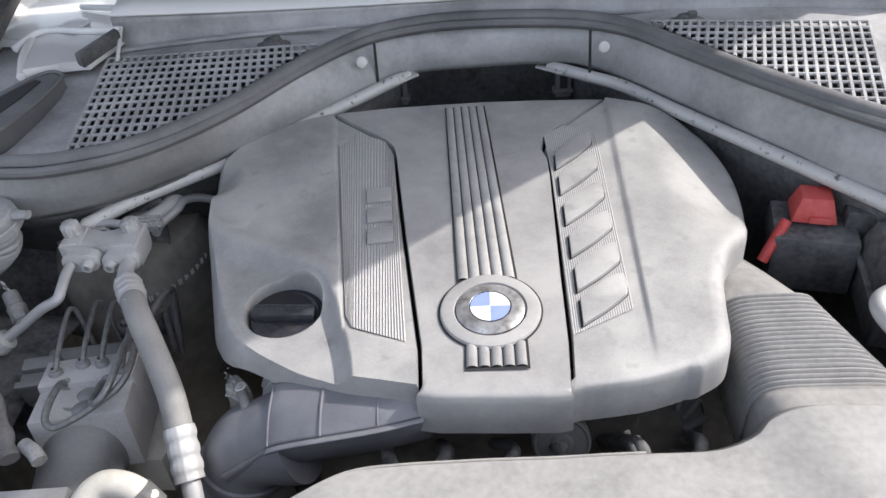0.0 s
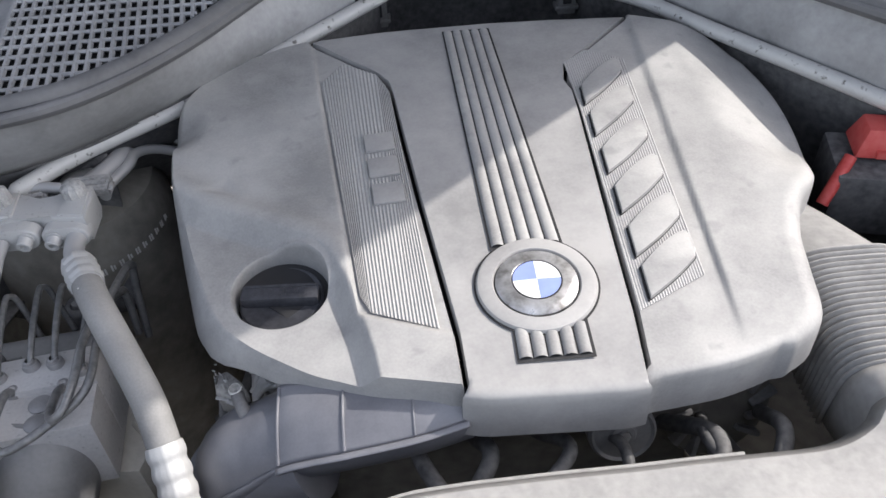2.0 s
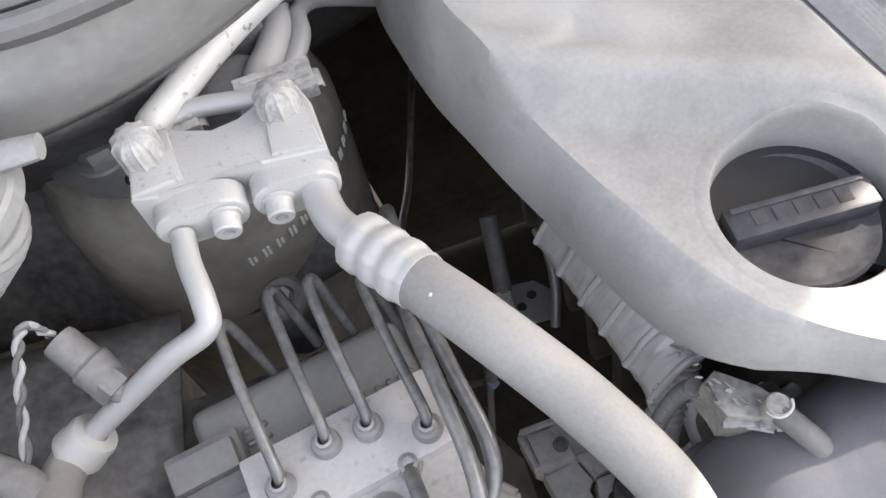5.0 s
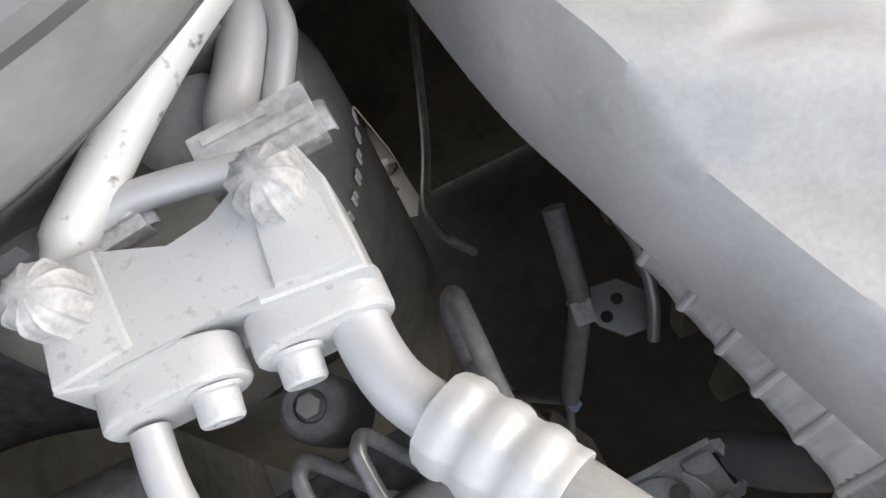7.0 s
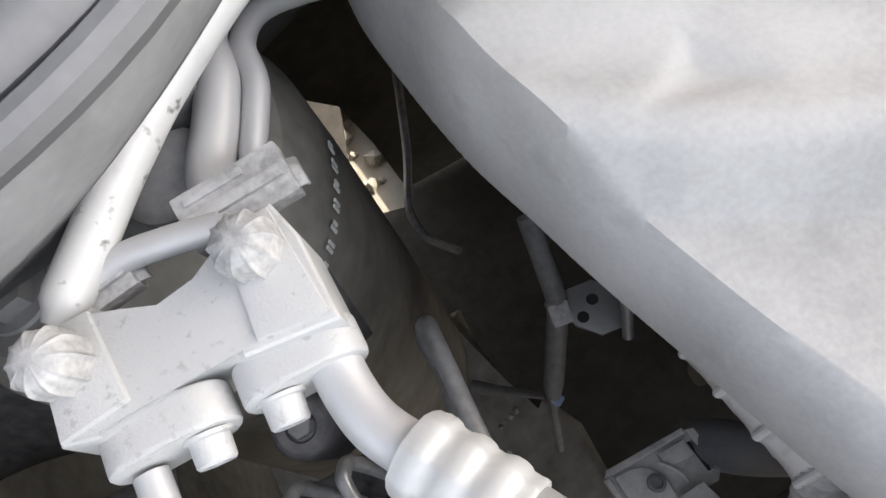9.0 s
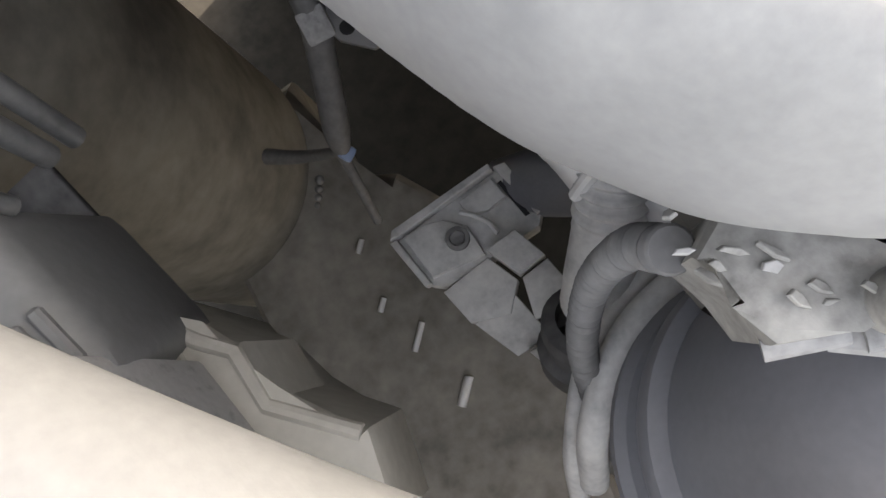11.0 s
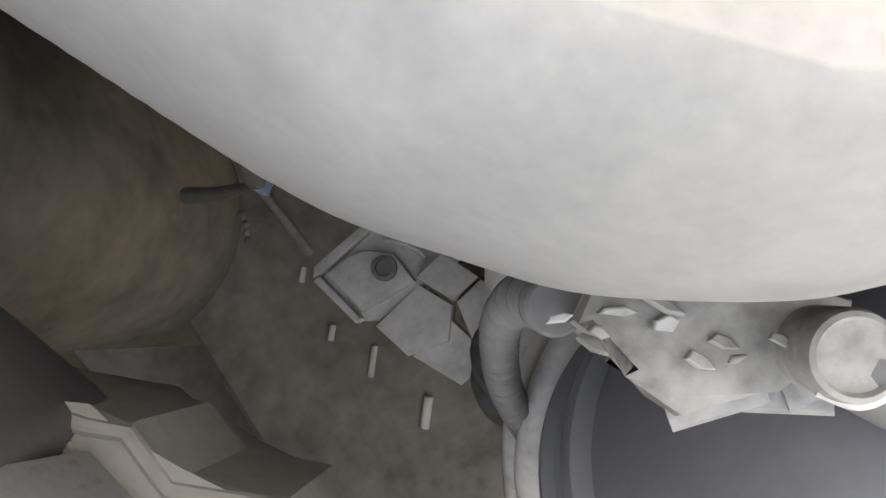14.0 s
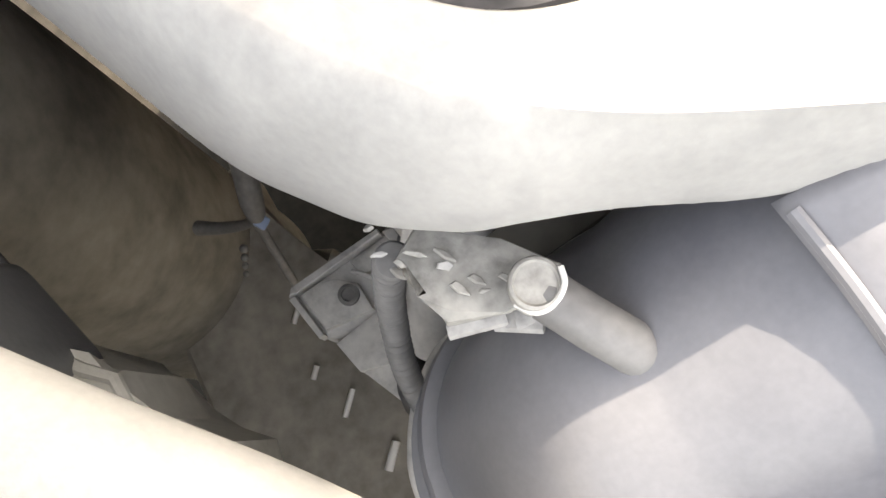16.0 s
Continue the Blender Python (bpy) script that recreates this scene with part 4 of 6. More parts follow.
bm = bmesh.new()
tube(bm, [(-0.4465, 0.78, 0.931), (-0.446, 0.762, 0.930), (-0.443, 0.740, 0.927), (-0.446, 0.729, 0.921), (-0.470, 0.728, 0.908), (-0.50, 0.727, 0.886), (-0.530, 0.724, 0.866)], 0.0062, 16, 8)
part("bent_pipe", bm, pipe_mat, low)
bm = bmesh.new()
M = axis_pose((-0.525, 0.7245, 0.868), (-0.548, 0.719, 0.855))
lathe(bm, [(0.0062, -0.001), (0.0125, 0), (0.0135, 0.003), (0.0135, 0.010), (0.0145, 0.012), (0.0145, 0.016), (0.012, 0.017)], M, 22)
part("collar", bm, crimp_mat, low)
bm = bmesh.new()
tube(bm, [(-0.535, 0.722, 0.862), (-0.545, 0.712, 0.862), (-0.541, 0.685, 0.880), (-0.523, 0.645, 0.905), (-0.500, 0.605, 0.918), (-0.488, 0.575, 0.900), (-0.482, 0.552, 0.868)], 0.0110, 18, 8)
part("rubber_hose", bm, hose_mat, low, "grey rubber hose")
bm = bmesh.new()
M = axis_pose((-0.486, 0.566, 0.888), (-0.478, 0.535, 0.835))
lathe(bm, [(0.013, 0), (0.0155, 0.002), (0.0145, 0.008), (0.016, 0.011), (0.0145, 0.016), (0.016, 0.02), (0.0145, 0.026), (0.010, 0.028), (0.008, 0.08)], M, 22)
part("crimp_collar", bm, crimp_mat, low)
bm = bmesh.new()
M = Matrix.Translation((-0.492, 0.598, 0.931)) @ pose(0, 0, 0, 28, 12, 28) @ Matrix.Scale(0.72, 4)
block(bm, (0.040, 0.034, 0.006), M @ pose(0.006, 0, -0.002), 0.0015)
block(bm, (0.030, 0.034, 0.028), M @ pose(-0.002, 0, -0.028), 0.004)
clamp = part("hose_clamp", bm, clearcap_mat, low, "square pale hose clamp")
bm = bmesh.new()
lathe(bm, [(0.006, 0), (0.006, 0.002), (0.0045, 0.003), (0.003, 0.003), (0.003, 0.001), (0, 0.001)], M @ pose(0.012, -0.004, 0.004), 18)
part("clamp_screw", bm, steel_mat, clamp)
sensor = thing("pressure_sensor", "dusty pressure sensor on the pipe with a twisted cable", "sensor")
bm = bmesh.new()
M = axis_pose((-0.500, 0.730, 0.888), (-0.526, 0.764, 0.915))
prism(bm, hexa(0.0112), 0.003, 0.012, M, 0.001)
lathe(bm, [(0.0065, -0.006), (0.0075, 0.003), (0.0108, 0.012), (0.0112, 0.022), (0.0095, 0.024), (0.0092, 0.040), (0.0085, 0.042), (0.006, 0.040), (0, 0.040)], M, 22)
part("sensor_body", bm, conn_mat, sensor)
for k in range(2):
    bm = bmesh.new()
    path = spline([(-0.523, 0.760, 0.913), (-0.531, 0.760, 0.925), (-0.543, 0.735, 0.905), (-0.560, 0.70, 0.865), (-0.568, 0.67, 0.83)], 14)
    tube(bm, [p + 0.0016 * Vector((math.cos(i * 0.8 + k * math.pi), 0, math.sin(i * 0.8 + k * math.pi))) for i, p in enumerate(path)], 0.0016, 8, 1, False)
    part("cable_strand", bm, (cap_mat, black_mat)[k], sensor)

# suction hose from the block to the front
hose = thing("suction_hose", "thick dusty grey rubber air-conditioning hose with crimped metal collars", "hose")
bm = bmesh.new()
tube(bm, [(-0.3755, 0.790, 0.9295), (-0.3755, 0.774, 0.9285), (-0.3725, 0.759, 0.9285), (-0.3645, 0.744, 0.929), (-0.352, 0.7225, 0.931)], 0.0094, 20, 8)
part("steel_bend", bm, pipe_mat, hose)
HOSE = [(-0.352, 0.7225, 0.931), (-0.341, 0.7035, 0.934), (-0.325, 0.6765, 0.935), (-0.298, 0.634, 0.925), (-0.276, 0.598, 0.904), (-0.266, 0.574, 0.882), (-0.259, 0.552, 0.862)]
bm = bmesh.new()
tube(bm, HOSE, 0.0138, 26, 10)
part("rubber_hose", bm, hose_mat, hose)


def crimp(a, b, r):
    m = axis_pose(a, b)
    l = (Vector(b) - Vector(a)).length
    prof = [(r * 0.62, 0), (r * 1.0, l * 0.02)]
    for k in range(3):
        z = l * (0.05 + 0.3 * k)
        prof += [(r * 1.02, z + l * 0.02), (r * 1.055, z + l * 0.06), (r * 1.055, z + l * 0.13), (r * 1.02, z + l * 0.18), (r * 0.965, z + l * 0.21), (r * 0.965, z + l * 0.27)]
    prof += [(r * 0.985, l * 0.97), (r * 0.965, l), (r * 0.88, l * 1.002)]
    bm = bmesh.new()
    lathe(bm, prof, m, 64, 0.020, 8)
    return part("crimp_collar", bm, crimp_mat, hose, "pale crimped metal collar")


crimp((-0.3650, 0.7455, 0.9285), (-0.3435, 0.7085, 0.9330), 0.0151)
crimp((-0.2650, 0.571, 0.879), (-0.2515, 0.531, 0.843), 0.0150)
bm = bmesh.new()
tube(bm, [(-0.2535, 0.537, 0.848), (-0.247, 0.517, 0.827), (-0.243, 0.49, 0.79), (-0.24, 0.46, 0.72)], 0.0098, 18, 8)
part("lower_pipe", bm, pipe_mat, hose)
bm = bmesh.new()
block(bm, (0.0014, 0.0018, 0.0005), Matrix.Translation((-0.3425, 0.6920, 0.9475)) @ pose(0, 0, 0, 8, -10, -35), 0.0002, 1)
part("paint_mark", bm, mark_mat, hose)

# ---------------------------------------------------------------- brake valve unit
unit = thing("brake_valve_unit", "dusty aluminium brake valve block with pump motor and steel pipes", "valve block")
AB = pose(-0.399, 0.647, 0.858, -4, 1, 9)
bm = bmesh.new()
block(bm, (0.104, 0.044, 0.088), AB @ pose(0, 0.023, -0.078), 0.002)
block(bm, (0.102, 0.050, 0.082), AB @ pose(0, -0.022, -0.080), 0.002)
part("valve_block", bm, abs_mat, unit)
nuts = [(-0.438, 0.663), (-0.412, 0.676), (-0.390, 0.677), (-0.362, 0.666)]
tips = [(-0.447, 0.744, 0.893), (-0.420, 0.757, 0.890), (-0.398, 0.756, 0.890), (-0.371, 0.752, 0.883)]
for (x, y), tip in zip(nuts, tips):
    bm = bmesh.new()
    lathe(bm, [(0.0078, -0.006), (0.0078, 0.002), (0.0068, 0.004), (0.0048, 0.0042), (0.0045, 0.0075), (0.003, 0.008)], pose(x, y, 0.868), 18)
    part("pipe_nut", bm, steel_mat, unit)
    bm = bmesh.new()
    t = Vector(tip)
    tube(bm, [(x, y, 0.868), (x + 0.001, y + 0.006, 0.877), tuple(Vector((x, y, 0.872)).lerp(t, 0.5) + Vector((0, 0, 0.004))), tuple(t + Vector((0, -0.006, 0))), tuple(t + Vector((0.001, 0.002, -0.001))),
              tuple(t + Vector((0.004, 0.005, -0.012))), tuple(t + Vector((0.012, -0.004, -0.06)))], 0.0031, 12, 6)
    part("brake_pipe", bm, brake_mat, unit)
for x, y, z in ((-0.4215, 0.650, 0.858), (-0.3765, 0.653, 0.858)):
    bm = bmesh.new()
    prism(bm, hexa(0.0072), -0.002, 0.006, pose(x, y, z), 0.0008)
    lathe(bm, [(0.0052, 0.006), (0.0052, 0.010), (0.003, 0.0105)], pose(x, y, z), 16)
    part("pipe_nut", bm, steel_mat, unit)
bm = bmesh.new()
tube(bm, [(-0.4215, 0.650, 0.862), (-0.4212, 0.640, 0.874), (-0.420, 0.612, 0.876), (-0.416, 0.590, 0.873), (-0.405, 0.582, 0.870), (-0.388, 0.588, 0.873), (-0.366, 0.602, 0.879),
          (-0.345, 0.620, 0.886), (-0.338, 0.640, 0.892), (-0.342, 0.680, 0.894), (-0.346, 0.730, 0.890), (-0.3445, 0.782, 0.882), (-0.3445, 0.7985, 0.872), (-0.349, 0.797, 0.850), (-0.352, 0.78, 0.78)], 0.0040, 14, 8)
part("brake_pipe", bm, brake_mat, unit)
bm = bmesh.new()
tube(bm, [(-0.3765, 0.653, 0.862), (-0.376, 0.640, 0.871), (-0.373, 0.615, 0.876), (-0.365, 0.602, 0.882), (-0.354, 0.606, 0.890), (-0.349, 0.630, 0.897), (-0.351, 0.672, 0.900), (-0.353, 0.72, 0.888), (-0.350, 0.760, 0.870), (-0.350, 0.7715, 0.857), (-0.354, 0.768, 0.80)], 0.0040, 14, 8)
part("brake_pipe", bm, brake_mat, unit)
for x, y, z, r in ((-0.435, 0.634, 0.853, 0.0048), (-0.366, 0.649, 0.853, 0.0040)):
    bm = bmesh.new()
    lathe(bm, [(0.0085, 0), (0.0085, 0.0010), (r, 0.0012), (r, -0.0005), (0, -0.0004)], pose(x, y, z + 0.0008, -4), 20)
    part("threaded_hole", bm, gap_mat if r > 0.0045 else steel_mat, unit)
for y in (-0.0125, -0.0345):
    bm = bmesh.new()
    lathe(bm, [(0.0105, -0.002), (0.0105, 0.0012), (0.0095, 0.0018), (0, 0.0015)], AB @ pose(0.0035, y, 0.0022), 26)
    part("round_plug", bm, steel_mat, unit)
bm = bmesh.new()
MM = axis_pose((-0.398, 0.640, 0.822), (-0.408, 0.560, 0.772))
lathe(bm, [(0.049, 0), (0.0505, 0.004), (0.0505, 0.010), (0.047, 0.013), (0.0465, 0.085), (0.043, 0.094), (0.030, 0.098), (0, 0.098)], MM, 48)
part("pump_motor", bm, motor_mat, unit, "grey cylindrical pump motor")
for k in range(3):
    bm = bmesh.new()
    a = 2.2 + 2.0 * k
    lathe(bm, [(0.004, 0), (0.004, 0.004), (0, 0.0045)], MM @ pose(0.047 * math.cos(a), 0.047 * math.sin(a), 0.006), 12)
    part("motor_screw", bm, steel_mat, unit)
bm = bmesh.new()
EC = pose(-0.425, 0.728, 0.745, 12, 2, 9)
block(bm, (0.128, 0.062, 0.095), EC, 0.010, 3)
ecu = part("control_housing", bm, motor_mat, unit, "dusty grey control unit housing")
for k in range(5):
    for size, at in (((0.004, 0.018, 0.004), (0.030 + 0.007 * k, -0.012)), ((0.004, 0.022, 0.004), (-0.010 + 0.006 * k, -0.016)), ((0.014, 0.0035, 0.004), (-0.032, -0.022 + 0.007 * k))):
        bm = bmesh.new()
        block(bm, size, EC @ pose(*at, 0.0935), 0.001, 1)
        part("cooling_fin", bm, motor_mat, ecu)
bm = bmesh.new()
CN = pose(-0.477, 0.690, 0.815, 8, 0, 9)
block(bm, (0.042, 0.046, 0.034), CN, 0.004)
plugc = part("wiring_plug", bm, motor_mat, unit, "grey wiring plug with a locking lever")
bm = bmesh.new()
block(bm, (0.036, 0.018, 0.010), CN @ pose(0, 0.008, 0.032), 0.003)
part("plug_cap", bm, motor_mat, plugc)
bm = bmesh.new()
block(bm, (0.046, 0.010, 0.012), CN @ pose(0, -0.018, 0.026), 0.002)
part("locking_lever", bm, motor_mat, plugc)
bm = bmesh.new()
tube(bm, [CN @ Vector((0, -0.015, 0.005)), CN @ Vector((0.004, -0.025, -0.03)), CN @ Vector((0.01, -0.03, -0.10)), CN @ Vector((0.02, -0.04, -0.2))], lambda t: 0.018 * (1 + 0.06 * math.sin(t * 150)), 18, 16)
part("cable_sheath", bm, black_mat, plugc)

# ---------------------------------------------------------------- washer filler
fill = thing("washer_filler", "grey washer filler cap on a ribbed bent neck", "washer filler")
WF = pose(-0.537, 0.798, 0.982, 6, -3, 0)
bm = bmesh.new()
lathe(bm, [(0.0365, -0.008), (0.0385, -0.006), (0.0385, 0.002), (0.0365, 0.004), (0.0375, 0.006), (0.0375, 0.013), (0.035, 0.018), (0.029, 0.020), (0.022, 0.0215), (0, 0.0225)], WF, 48)
part("filler_cap", bm, cap_mat, fill)
bm = bmesh.new()
tube(bm, [WF @ Vector((0.032, 0.004, 0.010)), WF @ Vector((0.045, 0.002, 0.011)), WF @ Vector((0.056, 0.001, 0.011))], lambda t: 0.009 - 0.002 * t, 14, 4, squash=0.7)
part("pull_tab", bm, cap_mat, fill)
for a, w in ((-0.009, 0.010), (0.009, 0.010), (0.0, 0.004)):
    bm = bmesh.new()
    block(bm, (w, 0.0025, 0.0012), WF @ pose(a, 0.004, 0.0218), 0.0004, 1)
    block(bm, (0.0018, 0.012, 0.0012), WF @ pose(a * 0.4, -0.004, 0.0218), 0.0004, 1)
    part("moulded_mark", bm, cap_mat, fill)
bm = bmesh.new()
tube(bm, [WF @ Vector((0, 0, -0.002)), WF @ Vector((0.0, 0, -0.020)), (-0.551, 0.803, 0.945), (-0.568, 0.799, 0.934), (-0.598, 0.797, 0.928), (-0.66, 0.800, 0.922)],
     lambda t: 0.0265 + 0.0014 * math.sin(t * 2 * math.pi * 22) * smooth01(0.12, 0.2, t), 28, 44)
part("ribbed_neck", bm, cap_mat, fill)
bm = bmesh.new()
prism(bm, [(-0.632, 0.847), (-0.600, 0.832), (-0.587, 0.816), (-0.583, 0.790), (-0.596, 0.780), (-0.612, 0.784), (-0.632, 0.812)], 0.876, 0.881, pose(0.012, 0, 0), 0.001)
tab = part("mounting_tab", bm, conn_mat, fill)
bm = bmesh.new()
lathe(bm, [(0.011, 0), (0.011, 0.003), (0.006, 0.004), (0.006, 0.001), (0, 0.001)], pose(-0.586, 0.797, 0.881), 20)
part("grommet", bm, conn_mat, tab)

# ---------------------------------------------------------------- struts, tower and brackets behind
for name_pts in (((-0.052, 1.170, 0.980), (-0.085, 1.140, 0.978), (-0.20, 1.04, 0.968), (-0.291, 0.969, 0.957), (-0.375, 0.915, 0.950), (-0.409, 0.887, 0.948), (-0.434, 0.862, 0.946), (-0.456, 0.840, 0.944)),
                 ((0.165, 1.192, 0.969), (0.181, 1.179, 0.970), (0.220, 1.146, 0.970), (0.265, 1.108, 0.969), (0.326, 1.020, 0.968), (0.396, 0.925, 0.966), (0.452, 0.850, 0.964), (0.500, 0.786, 0.962), (0.580, 0.68, 0.955))):
    strut = thing("strut_brace", "silver strut brace rod with flaking paint beside the cowl", "brace rod", "strut braces")
    bm = bmesh.new()
    tube(bm, name_pts, lambda t: 0.0092 - 0.003 * smooth01(0.12, 0.0, t) - 0.0045 * smooth01(0.955, 1.0, t), 18, 8)
    part("brace_tube", bm, rod_mat, strut)
    bm = bmesh.new()
    a, b = Vector(name_pts[0]), Vector(name_pts[1])
    block(bm, (0.020, 0.050, 0.004), Matrix.Translation(a.lerp(b, 0.3) + Vector((0, 0, -0.004))) @ pose(0, 0, 0, 0, 0, math.degrees(math.atan2(b.y - a.y, b.x - a.x)) - 90), 0.0015)
    part("flattened_end", bm, rod_mat, strut)
for x, y in ((-0.076, 1.225), (0.192, 1.221)):
    cl = thing("cowl_clip", "dusty grey plastic cowl clip on a post", "clip", "cowl clips")
    bm = bmesh.new()
    block(bm, (0.026, 0.018, 0.045), pose(x, y, 0.905), 0.003)
    block(bm, (0.034, 0.022, 0.006), pose(x, y, 0.912), 0.002)
    part("clip_body", bm, conn_mat, cl)
    bm = bmesh.new()
    block(bm, (0.012, 0.003, 0.022), pose(x, y - 0.010, 0.922), 0.001)
    part("clip_window", bm, gap_mat, cl)

tower = thing("strut_tower", "dark grimy strut tower with stamped marks", "strut tower", kind="structure")
bm = bmesh.new()
lathe(bm, [(0.122, 0.10), (0.116, 0.60), (0.112, 0.78), (0.109, 0.84), (0.098, 0.868), (0.07, 0.880), (0, 0.884)], pose(-0.457, 0.950, 0.0), 56)
part("tower_shell", bm, tower_mat, tower)
for k in range(13):
    a = radians(-80 + 5.6 * k)
    bm = bmesh.new()
    M = Matrix.Translation((-0.457 + 0.1125 * math.cos(a), 0.950 + 0.1125 * math.sin(a), 0.812 + 0.0015 * k)) @ pose(0, 0, 0, 90, 0, math.degrees(a) + 90)
    block(bm, (0.0022, 0.009, 0.0012), M @ pose(-0.0016, 0, -0.0006), 0.0003, 1)
    block(bm, (0.0022, 0.006 + 0.003 * (k % 2), 0.0012), M @ pose(0.0016, 0, -0.0006), 0.0003, 1)
    part("stamped_mark", bm, mark_mat, tower)
bm = bmesh.new()
sheet(bm, lambda u, v: Vector((-0.70 + 0.32 * u, 0.945 - 0.02 * u - 0.07 * v ** 1.5 + 0.02 * math.sin(6 * u), 0.945 - 0.20 * v + 0.012 * math.sin(5 * u + 3 * v))), 26, 18)
solid(part("tower_side", bm, black_mat, tower), 0.004)
bm = bmesh.new()
sheet(bm, lambda u, v: Vector((-0.70 + 0.33 * u, 0.785 - 0.10 * v, 0.765 + 0.012 * math.sin(7 * u) - 0.015 * v - 0.05 * u * v)), 20, 8)
solid(part("tower_shelf", bm, black_mat, tower), 0.004)
br = thing("tower_bracket", "dusty steel bracket with a large hexagon bolt", "bracket")
bm = bmesh.new()
prism(bm, [(-0.532, 0.893), (-0.510, 0.922), (-0.482, 0.908), (-0.468, 0.882), (-0.472, 0.866), (-0.486, 0.858), (-0.506, 0.866)], 0.884, 0.889, Matrix(), 0.0012)
part("bracket_plate", bm, steel_mat, br)
bm = bmesh.new()
lathe(bm, [(0.0185, 0), (0.018, 0.0025), (0.012, 0.003)], pose(-0.4995, 0.897, 0.889), 28)
prism(bm, hexa(0.0140), 0.0028, 0.0130, pose(-0.4995, 0.897, 0.889, 0, 0, 12), 0.0014)
part("hex_bolt", bm, steel_mat, br)
bm = bmesh.new()
lathe(bm, [(0.0052, 0), (0.0050, 0.0012), (0.0032, 0.0014), (0.003, -0.001), (0, -0.001)], pose(-0.482, 0.869, 0.889), 16)
part("bracket_eye", bm, gap_mat, br)
mount = thing("rubber_mount", "dusty rubber mount with a center bolt", "rubber mount")
bm = bmesh.new()
lathe(bm, [(0.018, -0.05), (0.0175, 0), (0.0165, 0.012), (0.0145, 0.016), (0.0125, 0.0175), (0.008, 0.017), (0.007, 0.015), (0, 0.015)], pose(-0.424, 0.804, 0.800, 8, 0, 0), 30)
part("mount_body", bm, black_mat, mount)
bm = bmesh.new()
prism(bm, hexa(0.006), 0.014, 0.0205, pose(-0.424, 0.804, 0.800, 8, 0, 0), 0.0006)
part("center_bolt", bm, conn_mat, mount)
bm = bmesh.new()
lathe(bm, [(0.0215, 0), (0.022, 0.004), (0.018, 0.007), (0, 0.008)], pose(-0.408, 0.893, 0.915), 30)
tagged(part("round_plug_cover", bm, cap_mat), "round grey plastic cover behind the brace rod", "plug cover")

# ---------------------------------------------------------------- intake duct below the cover
duct = thing("intake_duct", "satin blue-grey intake duct with moulded ribs", "air duct")
FLANGE = [(-0.235, 0.536, 0.835), (-0.200, 0.5345, 0.861), (-0.1675, 0.535, 0.8840), (-0.1400, 0.534, 0.8940), (-0.1105, 0.5326, 0.9016), (-0.055, 0.537, 0.9080), (-0.012, 0.5475, 0.9090)]
CREST = [(-0.235, 0.608, 0.835), (-0.200, 0.604, 0.872), (-0.1675, 0.598, 0.9060), (-0.1400, 0.592, 0.9160), (-0.1105, 0.586, 0.9190), (-0.055, 0.576, 0.9200), (-0.012, 0.570, 0.9200)]


def duct_skin(u, v, lift=0.0):
    """u along the duct from its round end to the centre, v from the rear crest to the front flange."""
    a, b = spline(CREST, 12), spline(FLANGE, 12)
    k = min(int(u * (len(a) - 1)), len(a) - 2)
    t = u * (len(a) - 1) - k
    p, q = a[k].lerp(a[k + 1], t), b[k].lerp(b[k + 1], t)
    return p.lerp(q, v) + Vector((0, -0.35, 1)) * ((0.0075 - 0.003 * u) * math.sin(math.pi * v) + lift)


bm = bmesh.new()
sheet(bm, lambda u, v: duct_skin(0.335 + 0.665 * u, v), 60, 18)
solid(part("duct_body", bm, duct_mat, duct), 0.003)
for u, w in ((0.345, 0.0015), (0.665, 0.0015), (0.832, 0.0009)):
    bm = bmesh.new()
    tube(bm, [tuple(duct_skin(u, 0.04 + 0.94 * k / 16, 0.0003)) for k in range(17)], w, 8, 2)
    part("moulded_rib", bm, duct_mat, duct)
bm = bmesh.new()
sheet(bm, lambda u, v: duct_skin(0.33 + 0.67 * u, 1.0) + Vector((0, -0.0055 * v, -0.0005 - 0.001 * v)), 50, 3)
solid(part("seam_flange", bm, duct_mat, duct, "thin seam flange along the duct"), 0.0025)
bm = bmesh.new()
sheet(bm, lambda u, v: duct_skin(0.06 + 0.94 * u, 1.0) + Vector((0.004 * v, 0.002 + 0.022 * v * v, -0.002 - 0.055 * v)), 50, 8)
solid(part("duct_underside", bm, duct_mat, duct), 0.003)
bm = bmesh.new()
ELBOW = [(-0.144, 0.575, 0.857), (-0.180, 0.577, 0.845), (-0.2035, 0.5795, 0.831), (-0.2155, 0.578, 0.798), (-0.219, 0.574, 0.75), (-0.220, 0.572, 0.66)]
tube(bm, ELBOW, lambda t: 0.0510 - 0.006 * smooth01(0.0, 0.25, t) + 0.003 * smooth01(0.4, 0.75, t), 44, 10)
part("duct_elbow", bm, duct_mat, duct)
DE = axis_pose((-0.2150, 0.579, 0.806), (-0.2085, 0.5805, 0.826))
bm = bmesh.new()
lathe(bm, [(0.043, -0.003), (0.0490, -0.002), (0.0500, 0.002), (0.0490, 0.006), (0.0465, 0.0075), (0.044, 0.008)], DE, 60)
lathe(bm, [(0.044, -0.022), (0.0500, -0.021), (0.0505, -0.016), (0.0480, -0.013), (0.044, -0.012)], DE, 60)
part("duct_end_ring", bm, duct_mat, duct, "stepped ring round the duct bend")

# plug on the duct beside the cover
plug = thing("duct_sensor_plug", "broken dusty sensor plug on the duct below the cover", "sensor plug")
bm = bmesh.new()
